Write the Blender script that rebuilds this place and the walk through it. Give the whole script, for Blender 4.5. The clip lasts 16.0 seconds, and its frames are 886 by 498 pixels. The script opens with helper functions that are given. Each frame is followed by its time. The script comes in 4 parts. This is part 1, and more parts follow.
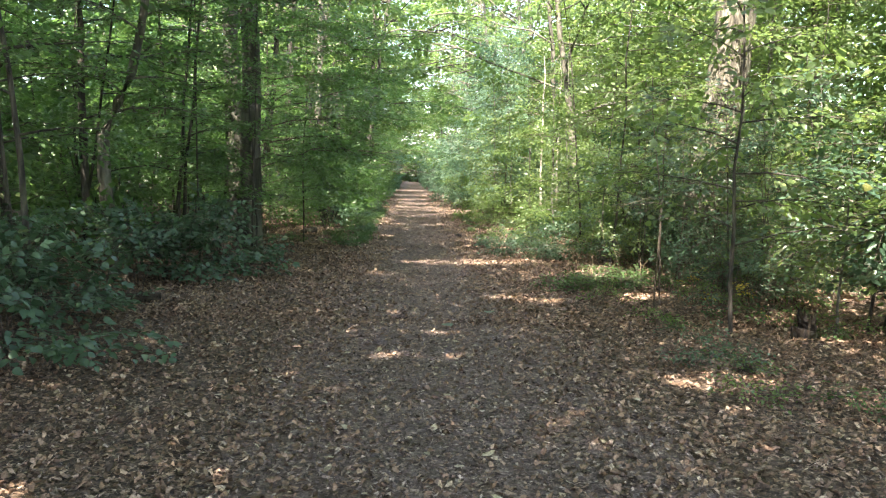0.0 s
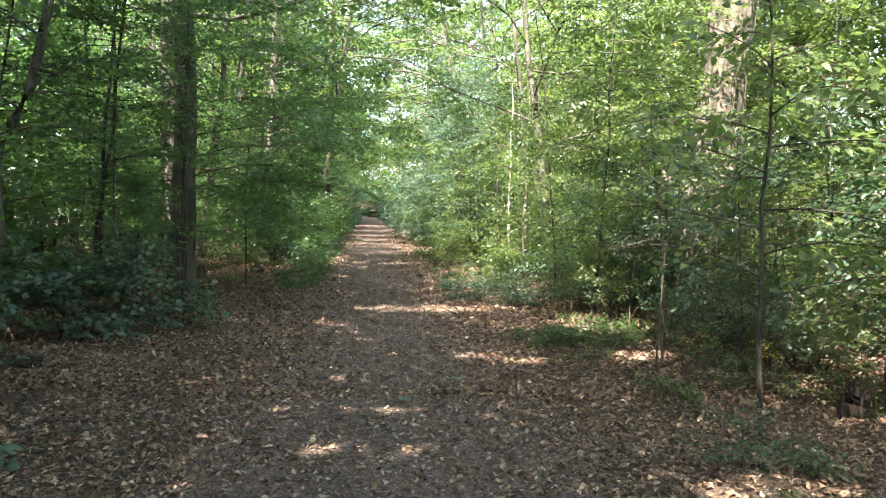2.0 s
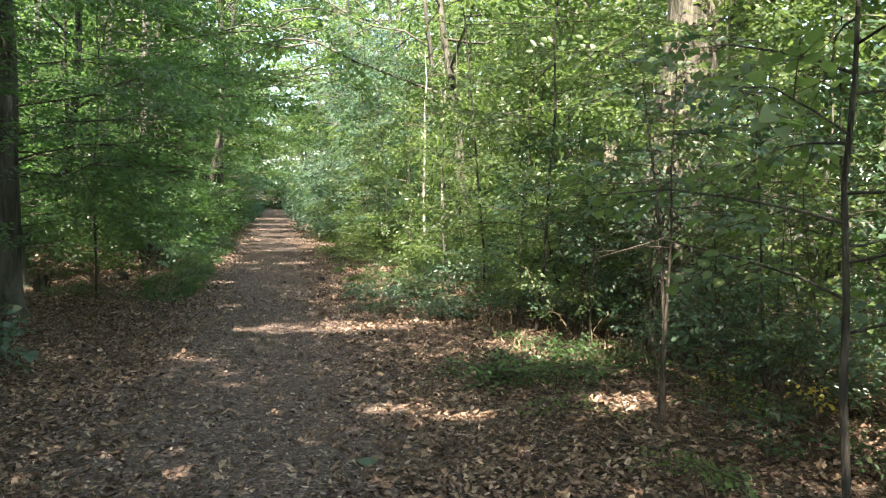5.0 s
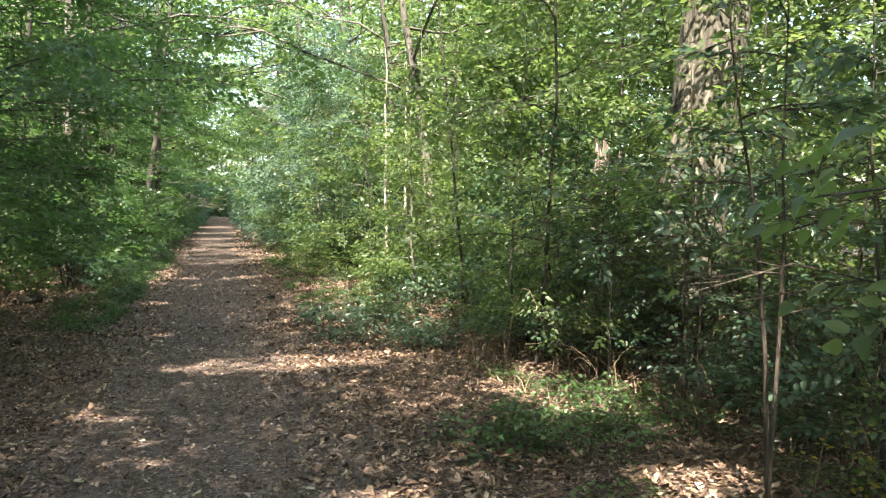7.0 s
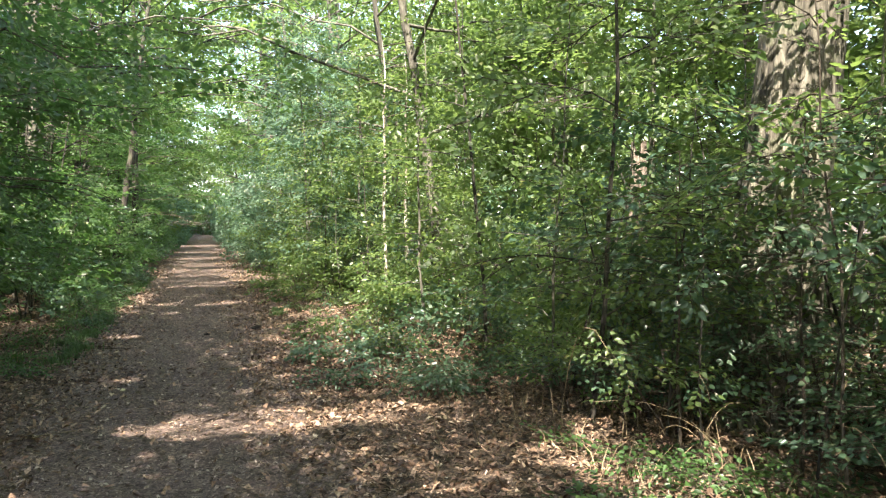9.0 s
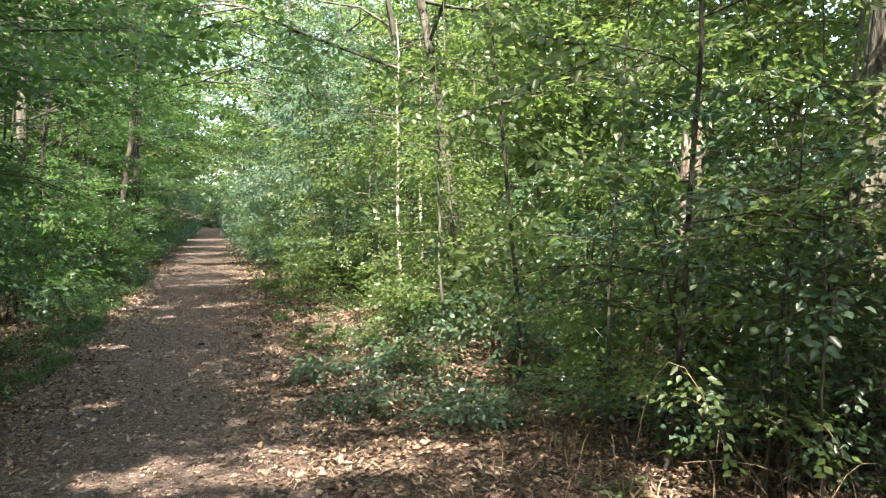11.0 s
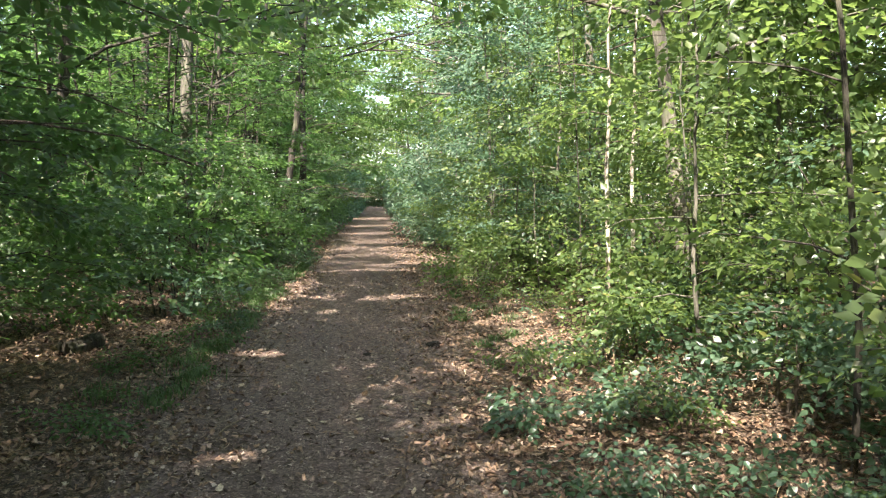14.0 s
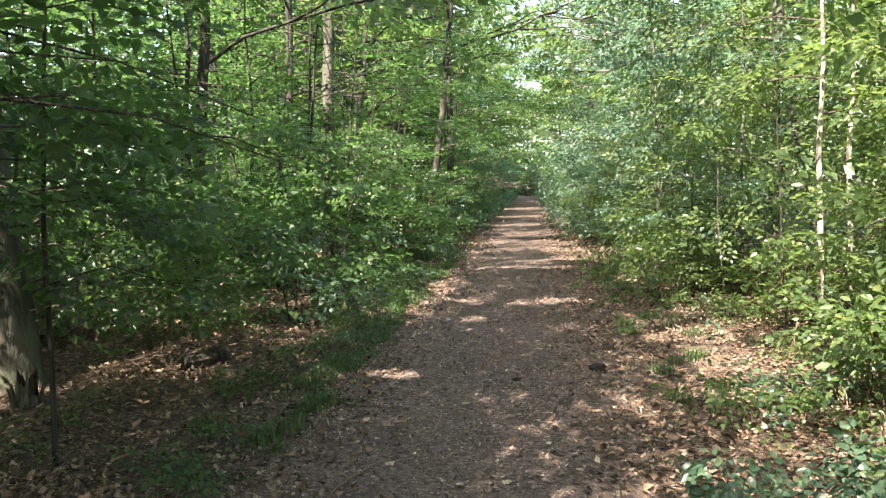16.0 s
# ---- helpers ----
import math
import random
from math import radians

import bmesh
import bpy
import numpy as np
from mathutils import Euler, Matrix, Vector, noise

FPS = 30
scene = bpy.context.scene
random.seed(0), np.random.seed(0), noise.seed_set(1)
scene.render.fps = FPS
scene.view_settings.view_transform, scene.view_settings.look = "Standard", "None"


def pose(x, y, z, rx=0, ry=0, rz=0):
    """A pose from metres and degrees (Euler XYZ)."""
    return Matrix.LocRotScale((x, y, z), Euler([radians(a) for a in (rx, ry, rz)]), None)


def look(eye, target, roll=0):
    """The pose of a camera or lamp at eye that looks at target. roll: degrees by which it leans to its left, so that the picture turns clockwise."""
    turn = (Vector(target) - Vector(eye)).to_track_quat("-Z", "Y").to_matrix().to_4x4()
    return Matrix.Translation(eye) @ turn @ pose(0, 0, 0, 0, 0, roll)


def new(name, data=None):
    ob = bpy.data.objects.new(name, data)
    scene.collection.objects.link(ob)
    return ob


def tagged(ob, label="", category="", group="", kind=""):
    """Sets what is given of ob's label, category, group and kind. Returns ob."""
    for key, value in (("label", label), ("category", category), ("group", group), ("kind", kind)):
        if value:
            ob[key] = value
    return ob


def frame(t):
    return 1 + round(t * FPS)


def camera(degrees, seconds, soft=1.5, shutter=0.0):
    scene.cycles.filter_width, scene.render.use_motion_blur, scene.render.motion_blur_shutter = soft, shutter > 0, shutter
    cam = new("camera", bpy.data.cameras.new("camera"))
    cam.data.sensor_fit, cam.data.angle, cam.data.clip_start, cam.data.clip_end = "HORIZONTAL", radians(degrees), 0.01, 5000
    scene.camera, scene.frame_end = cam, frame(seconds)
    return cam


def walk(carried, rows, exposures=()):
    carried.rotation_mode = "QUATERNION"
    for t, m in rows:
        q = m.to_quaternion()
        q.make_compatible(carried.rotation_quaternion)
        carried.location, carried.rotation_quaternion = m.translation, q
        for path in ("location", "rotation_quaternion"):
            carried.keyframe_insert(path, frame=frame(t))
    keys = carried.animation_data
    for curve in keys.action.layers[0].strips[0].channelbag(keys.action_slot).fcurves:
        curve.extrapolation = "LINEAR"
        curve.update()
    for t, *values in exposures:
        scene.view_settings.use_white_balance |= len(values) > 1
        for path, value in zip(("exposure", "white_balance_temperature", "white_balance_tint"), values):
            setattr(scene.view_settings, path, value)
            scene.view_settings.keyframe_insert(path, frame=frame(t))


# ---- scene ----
# A leaf-strewn footpath through a broadleaved wood in late summer.
cam = camera(61.6, 16.0, soft=1.2)
PATH = [
    (0, (0.332, 0.182, 1.543), (0.281, 2.171, 1.334), 0.8),
    (0.5, (0.287, 0.54, 1.526), (0.256, 2.53, 1.33), 0.8),
    (1, (0.308, 0.92, 1.507), (0.294, 2.913, 1.337), 0.9),
    (1.5, (0.291, 1.293, 1.513), (0.312, 3.288, 1.373), 1.0),
    (2, (0.328, 1.693, 1.523), (0.379, 3.689, 1.411), 1.2),
    (2.5, (0.428, 2.05, 1.52), (0.568, 4.043, 1.422), 1.3),
    (3, (0.515, 2.454, 1.523), (0.743, 4.439, 1.422), 0.9),
    (3.5, (0.563, 2.826, 1.506), (0.832, 4.805, 1.4), 0.4),
    (4, (0.575, 3.196, 1.504), (0.862, 5.172, 1.383), 0.2),
    (4.2, (0.551, 3.357, 1.515), (0.84, 5.332, 1.389), 0.3),
    (6.3, (0.374, 4.994, 1.513), (0.712, 6.961, 1.374), 0.0),
    (6.5, (0.401, 5.136, 1.523), (0.766, 7.098, 1.39), 0.0),
    (7, (0.412, 5.53, 1.52), (0.839, 7.48, 1.4), -0.1),
    (7.5, (0.424, 5.897, 1.521), (0.888, 7.839, 1.407), -0.5),
    (8, (0.425, 6.273, 1.52), (0.915, 8.21, 1.424), -0.4),
    (8.5, (0.369, 6.652, 1.52), (0.852, 8.591, 1.443), -0.7),
    (8.7, (0.373, 6.784, 1.52), (0.849, 8.725, 1.443), -0.7),
    (10.8, (0.492, 7.923, 1.55), (0.937, 9.871, 1.456), -0.5),
    (11, (0.491, 8.046, 1.569), (0.933, 9.994, 1.472), -0.6),
    (11.5, (0.436, 8.408, 1.582), (0.852, 10.362, 1.485), -0.4),
    (12, (0.422, 8.784, 1.566), (0.763, 10.752, 1.469), -0.4),
    (12.5, (0.387, 9.181, 1.566), (0.642, 11.162, 1.46), -0.5),
    (13, (0.325, 9.555, 1.584), (0.499, 11.543, 1.464), -0.6),
    (13.5, (0.328, 9.919, 1.571), (0.425, 11.911, 1.433), -0.6),
    (14, (0.281, 10.248, 1.566), (0.302, 12.243, 1.416), -0.8),
    (14.5, (0.2, 10.591, 1.583), (0.091, 12.582, 1.432), -1.0),
    (15, (0.186, 10.931, 1.578), (-0.06, 12.911, 1.426), -1.4),
    (15.5, (0.186, 11.195, 1.581), (-0.149, 13.16, 1.424), -1.8),
    (16, (0.191, 11.482, 1.594), (-0.192, 13.437, 1.425), -2.1),
]
walk(cam, [(t, look(eye, target, roll)) for t, eye, target, roll in PATH], [(0, 3.47, 7000, 15), (2.5, 3.2, 7000, 14), (3.8, 2.95, 7000, 13), (6.5, 3.05, 7000, 13), (13, 2.96, 7000, 14), (16, 3.12, 7000, 16)])

# ---- light ----
SUN_EL = radians(54)
SUN_AZ = math.atan2(-0.36, -0.93)            # compass bearing of the sun: x over y
SUN_TO = Vector((math.sin(SUN_AZ) * math.cos(SUN_EL), math.cos(SUN_AZ) * math.cos(SUN_EL), math.sin(SUN_EL)))
world = bpy.data.worlds.new("world")
scene.world = world
world.use_nodes = True
wn = world.node_tree
wbg = wn.nodes["Background"]
sky = wn.nodes.new("ShaderNodeTexSky")
sky.sky_type = "NISHITA"
sky.sun_disc = False
sky.sun_elevation = SUN_EL
sky.sun_rotation = SUN_AZ
sky.dust_density = 2.0
wn.links.new(sky.outputs["Color"], wbg.inputs["Color"])
wbg.inputs["Strength"].default_value = 0.127
sun_data = bpy.data.lights.new("sun", "SUN")
sun_data.energy = 3.4
sun_data.angle = radians(0.53)
sun_data.color = (1.0, 0.94, 0.84)
sun = new("sun", sun_data)
sun.matrix_world = look(SUN_TO * 60, (0, 0, 0))

# ---- materials ----


def node_mat(name):
    m = bpy.data.materials.new(name)
    m.use_nodes = True
    nt = m.node_tree
    return m, nt, nt.nodes["Principled BSDF"], nt.nodes["Material Output"]


def ramp(nt, fac, stops):
    r = nt.nodes.new("ShaderNodeValToRGB")
    while len(r.color_ramp.elements) < len(stops):
        r.color_ramp.elements.new(0.5)
    for e, (p, c) in zip(r.color_ramp.elements, stops):
        e.position, e.color = p, (*c, 1)
    nt.links.new(fac, r.inputs["Fac"])
    return r.outputs["Color"]


def noise_tex(nt, scale, detail=4, rough=0.6, stretch=(1, 1, 1), distort=0.0):
    tc = nt.nodes.new("ShaderNodeTexCoord")
    mp = nt.nodes.new("ShaderNodeMapping")
    mp.inputs["Scale"].default_value = stretch
    n = nt.nodes.new("ShaderNodeTexNoise")
    n.inputs["Scale"].default_value, n.inputs["Detail"].default_value = scale, detail
    n.inputs["Roughness"].default_value, n.inputs["Distortion"].default_value = rough, distort
    nt.links.new(tc.outputs["Object"], mp.inputs["Vector"])
    nt.links.new(mp.outputs["Vector"], n.inputs["Vector"])
    return n.outputs["Fac"]


def mix_col(nt, fac, a, b, blend="MIX"):
    m = nt.nodes.new("ShaderNodeMix")
    m.data_type, m.blend_type = "RGBA", blend
    for sock, v in ((m.inputs[0], fac), (m.inputs[6], a), (m.inputs[7], b)):
        if isinstance(v, (int, float)):
            sock.default_value = v
        elif isinstance(v, tuple):
            sock.default_value = (*v, 1)
        else:
            nt.links.new(v, sock)
    return m.outputs[2]


def bump(nt, height, bsdf, strength, distance):
    b = nt.nodes.new("ShaderNodeBump")
    b.inputs["Strength"].default_value, b.inputs["Distance"].default_value = strength, distance
    nt.links.new(height, b.inputs["Height"])
    nt.links.new(b.outputs["Normal"], bsdf.inputs["Normal"])


def leaf_mat(name, dark, mid, light, through_col, share=0.4, rough=0.42):
    m, nt, p, out = node_mat(name)
    geo = nt.nodes.new("ShaderNodeNewGeometry")
    c1 = ramp(nt, geo.outputs["Random Per Island"], [(0.0, dark), (0.45, mid), (0.93, light), (1.0, (light[0] * 1.8, light[1] * 1.15, light[2]))])
    n = noise_tex(nt, 0.9, 3)
    c2 = mix_col(nt, ramp(nt, n, [(0.35, (0, 0, 0)), (0.7, (1, 1, 1))]), c1, mid)
    blotch = noise_tex(nt, 60, 2)
    c3 = mix_col(nt, 0.35, c2, ramp(nt, blotch, [(0.3, (0.35, 0.4, 0.3)), (0.7, (1, 1, 1))]), "MULTIPLY")
    nt.links.new(c3, p.inputs["Base Color"])
    p.inputs["Roughness"].default_value = rough
    p.inputs["Specular IOR Level"].default_value = 0.5
    tr = nt.nodes.new("ShaderNodeBsdfTranslucent")
    tc = mix_col(nt, 0.55, c3, through_col)
    nt.links.new(tc, tr.inputs["Color"])
    mx = nt.nodes.new("ShaderNodeMixShader")
    mx.inputs["Fac"].default_value = share
    nt.links.new(p.outputs["BSDF"], mx.inputs[1])
    nt.links.new(tr.outputs["BSDF"], mx.inputs[2])
    nt.links.new(mx.outputs["Shader"], out.inputs["Surface"])
    return m


def bark_mat(name, deep, mid, pale, furrow=12, moss=0.0):
    m, nt, p, out = node_mat(name)
    f = noise_tex(nt, furrow, 5, 0.65, (1, 1, 0.16), 0.6)
    c = ramp(nt, f, [(0.38, deep), (0.5, mid), (0.63, pale)])
    lich = noise_tex(nt, 3.0, 5, 0.7)
    c = mix_col(nt, ramp(nt, lich, [(0.52, (0, 0, 0)), (0.68, (moss, moss, moss))]), c, (0.10, 0.12, 0.06))
    nt.links.new(c, p.inputs["Base Color"])
    p.inputs["Roughness"].default_value = 0.9
    bump(nt, f, p, 1.0, 0.05)
    return m


def litter_mat(name, stops, gloss=0.7):
    m, nt, p, out = node_mat(name)
    geo = nt.nodes.new("ShaderNodeNewGeometry")
    c = ramp(nt, geo.outputs["Random Per Island"], stops)
    n = noise_tex(nt, 60, 5, 0.75)
    c = mix_col(nt, 0.9, c, ramp(nt, n, [(0.36, (0.32, 0.27, 0.24)), (0.5, (0.85, 0.8, 0.78)), (0.66, (1.35, 1.3, 1.25))]), "MULTIPLY")
    nt.links.new(c, p.inputs["Base Color"])
    p.inputs["Roughness"].default_value = gloss
    p.inputs["Specular IOR Level"].default_value = 0.3
    bump(nt, n, p, 0.4, 0.004)
    return m


def soil_mat(name, stops, grit, leafy=0.8, scale=20):
    """Earth under a carpet of crumbled leaves: bent cells of single colours over fine grit."""
    m, nt, p, out = node_mat(name)
    tc = nt.nodes.new("ShaderNodeTexCoord")
    warp = nt.nodes.new("ShaderNodeTexNoise")
    warp.inputs["Scale"].default_value, warp.inputs["Detail"].default_value = scale * 1.3, 3
    nt.links.new(tc.outputs["Object"], warp.inputs["Vector"])
    bent = nt.nodes.new("ShaderNodeMix")
    bent.data_type, bent.blend_type = "RGBA", "LINEAR_LIGHT"
    bent.inputs[0].default_value = 0.035
    nt.links.new(tc.outputs["Object"], bent.inputs[6])
    nt.links.new(warp.outputs["Color"], bent.inputs[7])
    fine = noise_tex(nt, grit, 6, 0.75)
    big = noise_tex(nt, 0.8, 4, 0.6)
    col = ramp(nt, fine, [(0.3, stops[0]), (0.52, stops[1]), (0.75, stops[2])])
    height = fine
    for k, sc in enumerate((scale, scale * 1.7)):
        vor = nt.nodes.new("ShaderNodeTexVoronoi")
        vor.inputs["Scale"].default_value = sc
        nt.links.new(bent.outputs[2], vor.inputs["Vector"])
        sep = nt.nodes.new("ShaderNodeSeparateColor")
        nt.links.new(vor.outputs["Color"], sep.inputs["Color"])
        piece = ramp(nt, sep.outputs[0], [(0.0, stops[0]), (0.45, stops[1]), (0.8, stops[2]), (1.0, stops[3])])
        rim = ramp(nt, vor.outputs["Distance"], [(0.25, (1, 1, 1)), (0.75, (0.45, 0.42, 0.4))])
        piece = mix_col(nt, 1.0, piece, rim, "MULTIPLY")
        show = nt.nodes.new("ShaderNodeMath")
        show.operation = "GREATER_THAN"
        show.inputs[1].default_value = 1 - leafy
        nt.links.new(sep.outputs[1], show.inputs[0])
        col = mix_col(nt, show.outputs[0], col, piece)
        lift = nt.nodes.new("ShaderNodeMath")
        lift.operation = "MULTIPLY_ADD"
        lift.inputs[1].default_value = 1.2
        nt.links.new(sep.outputs[2], lift.inputs[0])
        nt.links.new(height, lift.inputs[2])
        height = lift.outputs[0]
    col = mix_col(nt, 0.5, col, ramp(nt, big, [(0.35, (0.6, 0.57, 0.55)), (0.65, (1, 1, 1))]), "MULTIPLY")
    nt.links.new(col, p.inputs["Base Color"])
    p.inputs["Roughness"].default_value = 0.9
    bump(nt, height, p, 0.9, 0.02)
    return m


# Left leaves darker, right brighter: part of each bank's light is in the colour.
LEAF_LEFT = leaf_mat("leaf_beech_shaded", (0.020, 0.046, 0.018), (0.050, 0.100, 0.036), (0.105, 0.175, 0.060), (0.22, 0.44, 0.10), 0.45, 0.38)
LEAF_RIGHT = leaf_mat("leaf_sunlit", (0.028, 0.056, 0.022), (0.074, 0.124, 0.042), (0.15, 0.21, 0.075), (0.34, 0.50, 0.12), 0.46, 0.40)
LEAF_BLUE = leaf_mat("leaf_bramble", (0.024, 0.054, 0.034), (0.050, 0.098, 0.058), (0.095, 0.155, 0.088), (0.15, 0.30, 0.10), 0.32, 0.36)
LEAF_HIGH = leaf_mat("leaf_oak", (0.035, 0.070, 0.024), (0.075, 0.128, 0.040), (0.13, 0.19, 0.065), (0.32, 0.50, 0.12), 0.48)
# Pale grey-green leaf; on distant bushes its paleness stands in for haze and glare.
LEAF_PALE = leaf_mat("leaf_willow_haze", (0.046, 0.092, 0.060), (0.096, 0.165, 0.112), (0.155, 0.245, 0.165), (0.25, 0.45, 0.24), 0.46, 0.45)
LEAF_GRASS = leaf_mat("leaf_grass", (0.026, 0.062, 0.020), (0.048, 0.105, 0.030), (0.085, 0.15, 0.05), (0.15, 0.30, 0.06), 0.33)
LEAF_YELLOW = leaf_mat("leaf_yellowed", (0.30, 0.24, 0.03), (0.42, 0.34, 0.05), (0.5, 0.42, 0.1), (0.5, 0.4, 0.05), 0.4)
BARK_OAK = bark_mat("bark_oak", (0.030, 0.027, 0.020), (0.095, 0.086, 0.066), (0.20, 0.186, 0.148), 13, 0.7)
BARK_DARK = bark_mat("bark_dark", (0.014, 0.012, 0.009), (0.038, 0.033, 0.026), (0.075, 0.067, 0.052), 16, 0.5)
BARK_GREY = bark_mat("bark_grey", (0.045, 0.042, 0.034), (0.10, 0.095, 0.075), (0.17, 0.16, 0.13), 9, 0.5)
BARK_PALE = bark_mat("bark_pale", (0.16, 0.13, 0.10), (0.40, 0.36, 0.30), (0.58, 0.54, 0.47), 14, 0.1)
ROTTEN = bark_mat("rotten_wood", (0.008, 0.005, 0.004), (0.026, 0.017, 0.011), (0.062, 0.042, 0.028), 24, 0.2)
BARK_FLAKY = bark_mat("bark_flaky", (0.06, 0.045, 0.035), (0.16, 0.125, 0.10), (0.33, 0.275, 0.225), 16, 0.2)
BARK_BEECH = bark_mat("bark_beech", (0.026, 0.025, 0.019), (0.062, 0.060, 0.046), (0.115, 0.112, 0.086), 8, 0.6)
TWIG = bark_mat("twig_bark", (0.035, 0.027, 0.02), (0.075, 0.058, 0.042), (0.13, 0.105, 0.08), 40)
DRY = litter_mat("dry_stalk", [(0, (0.13, 0.10, 0.06)), (1, (0.28, 0.23, 0.15))])
LITTER = litter_mat("dead_leaves", [(0, (0.045, 0.030, 0.020)), (0.35, (0.148, 0.098, 0.066)), (0.74, (0.275, 0.188, 0.130)), (0.95, (0.39, 0.295, 0.215)), (1, (0.46, 0.39, 0.285))])
BITS = litter_mat("leaf_bits", [(0, (0.060, 0.042, 0.032)), (0.45, (0.165, 0.120, 0.098)), (0.8, (0.29, 0.23, 0.185)), (1, (0.46, 0.40, 0.33))])
PALE_LEAF = litter_mat("pale_leaf", [(0, (0.30, 0.26, 0.17)), (1, (0.42, 0.37, 0.25))], 0.6)
SOIL = soil_mat("litter_floor", [(0.034, 0.022, 0.015), (0.115, 0.078, 0.053), (0.23, 0.164, 0.112), (0.40, 0.31, 0.22)], 26, 0.85, 30)
TRACK = soil_mat("trodden_earth", [(0.060, 0.040, 0.033), (0.178, 0.126, 0.104), (0.29, 0.216, 0.180), (0.46, 0.372, 0.30)], 34, 0.5, 38)
CLOD = soil_mat("dark_clod", [(0.006, 0.004, 0.003), (0.013, 0.009, 0.007), (0.025, 0.018, 0.013), (0.035, 0.026, 0.02)], 30, 0.3, 60)

# ---- shaping helpers ----
rng = np.random.default_rng(7)


def path_x(y):
    """Middle of the footpath."""
    return 0.6 - 0.075 * y


def ground_z(x, y):
    """Height of the ground: a shallow tread with slightly raised, uneven banks."""
    x, y = np.asarray(x, float), np.asarray(y, float)
    d = np.abs(x - path_x(y))
    bank = np.clip((d - 1.3) / 1.6, 0, 1)
    lumps = 0.020 * np.sin(2.3 * x + 0.9 * y) + 0.018 * np.sin(1.1 * x - 1.7 * y + 1.0) + 0.012 * np.sin(3.9 * y + 2.1 * x)
    return bank * (0.05 + lumps * 1.5) + (1 - bank) * lumps * 0.25


def mesh_of(name, verts, faces, mats):
    """A mesh from arrays of corners and of equal-sided faces (a list of face arrays, one for each material)."""
    me = bpy.data.meshes.new(name)
    groups = [np.asarray(f) for f in (faces if isinstance(faces, list) else [faces])]
    n_poly = sum(len(g) for g in groups)
    loops = np.concatenate([g.ravel() for g in groups]).astype(np.int32)
    sizes = np.concatenate([np.full(len(g), g.shape[1]) for g in groups]).astype(np.int32)
    index = np.concatenate([np.full(len(g), k) for k, g in enumerate(groups)]).astype(np.int32)
    starts = np.concatenate([[0], np.cumsum(sizes)[:-1]]).astype(np.int32)
    me.vertices.add(len(verts))
    me.vertices.foreach_set("co", np.asarray(verts, np.float32).ravel())
    me.loops.add(len(loops))
    me.loops.foreach_set("vertex_index", loops)
    me.polygons.add(n_poly)
    me.polygons.foreach_set("loop_start", starts)
    me.polygons.foreach_set("material_index", index)
    for m in (mats if isinstance(mats, list) else [mats]):
        me.materials.append(m)
    me.update(calc_edges=True)
    return me


def smooth(me):
    me.polygons.foreach_set("use_smooth", np.ones(len(me.polygons), bool))
    return me


def part(name, me, parent, label=""):
    ob = new(name, me)
    ob.parent = parent
    return tagged(ob, label)


def thing(name, x, y, label, category, group="", kind=""):
    """An empty at the foot of a thing, on the ground."""
    e = new(name)
    e.empty_display_size = 0.1
    e.location = (x, y, float(ground_z(x, y)))
    return tagged(e, label, category, group, kind)


def tube(pts, radii, sides=6, lumpy=0.0, ridge=0.0):
    """Corners and quads of a tapered tube along a line of points."""
    pts, radii = np.asarray(pts, float), np.asarray(radii, float)
    t = np.gradient(pts, axis=0)
    t /= np.linalg.norm(t, axis=1)[:, None] + 1e-9
    ref = np.where(np.abs(t[:, 2:3]) > 0.9, np.array([[1.0, 0, 0]]), np.array([[0, 0, 1.0]]))
    u = np.cross(t, ref)
    u /= np.linalg.norm(u, axis=1)[:, None] + 1e-9
    v = np.cross(t, u)
    a = np.arange(sides) * 2 * np.pi / sides
    r = radii[:, None] * (1 + lumpy * rng.normal(size=(len(pts), sides)))
    if ridge:
        cols = rng.normal(size=(max(2, len(pts) // 3), sides))
        k = np.linspace(0, len(cols) - 1.001, len(pts))
        lo = k.astype(int)
        r = r * (1 + ridge * (cols[lo] + (cols[lo + 1] - cols[lo]) * (k - lo)[:, None]))
    co = pts[:, None] + r[..., None] * (np.cos(a)[None, :, None] * u[:, None] + np.sin(a)[None, :, None] * v[:, None])
    n = len(pts)
    i = np.arange(n - 1)[:, None] * sides
    j = np.arange(sides)[None]
    k = (j + 1) % sides
    f = np.stack([i + j, i + k, i + sides + k, i + sides + j], -1).reshape(-1, 4)
    return co.reshape(-1, 3), f


def join(pieces):
    """Several (corners, faces) as one."""
    vs, fs, n = [], [], 0
    for v, f in pieces:
        vs.append(v)
        fs.append(f + n)
        n += len(v)
    return np.concatenate(vs), np.concatenate(fs)


def bend(start, heading, length, n=6, rise=0.0, wobble=0.05):
    """A wandering line from start: heading in degrees round z, rise as slope, sagging towards the tip."""
    s = np.linspace(0, 1, n)
    h = math.radians(heading)
    w = np.cumsum(rng.normal(0, wobble, (n, 3)), axis=0) * length / n * 2
    w -= w[0]
    line = np.stack([np.cos(h) * s * length, np.sin(h) * s * length, (rise * s - 0.22 * s * s) * length], 1)
    return np.asarray(start) + line + w


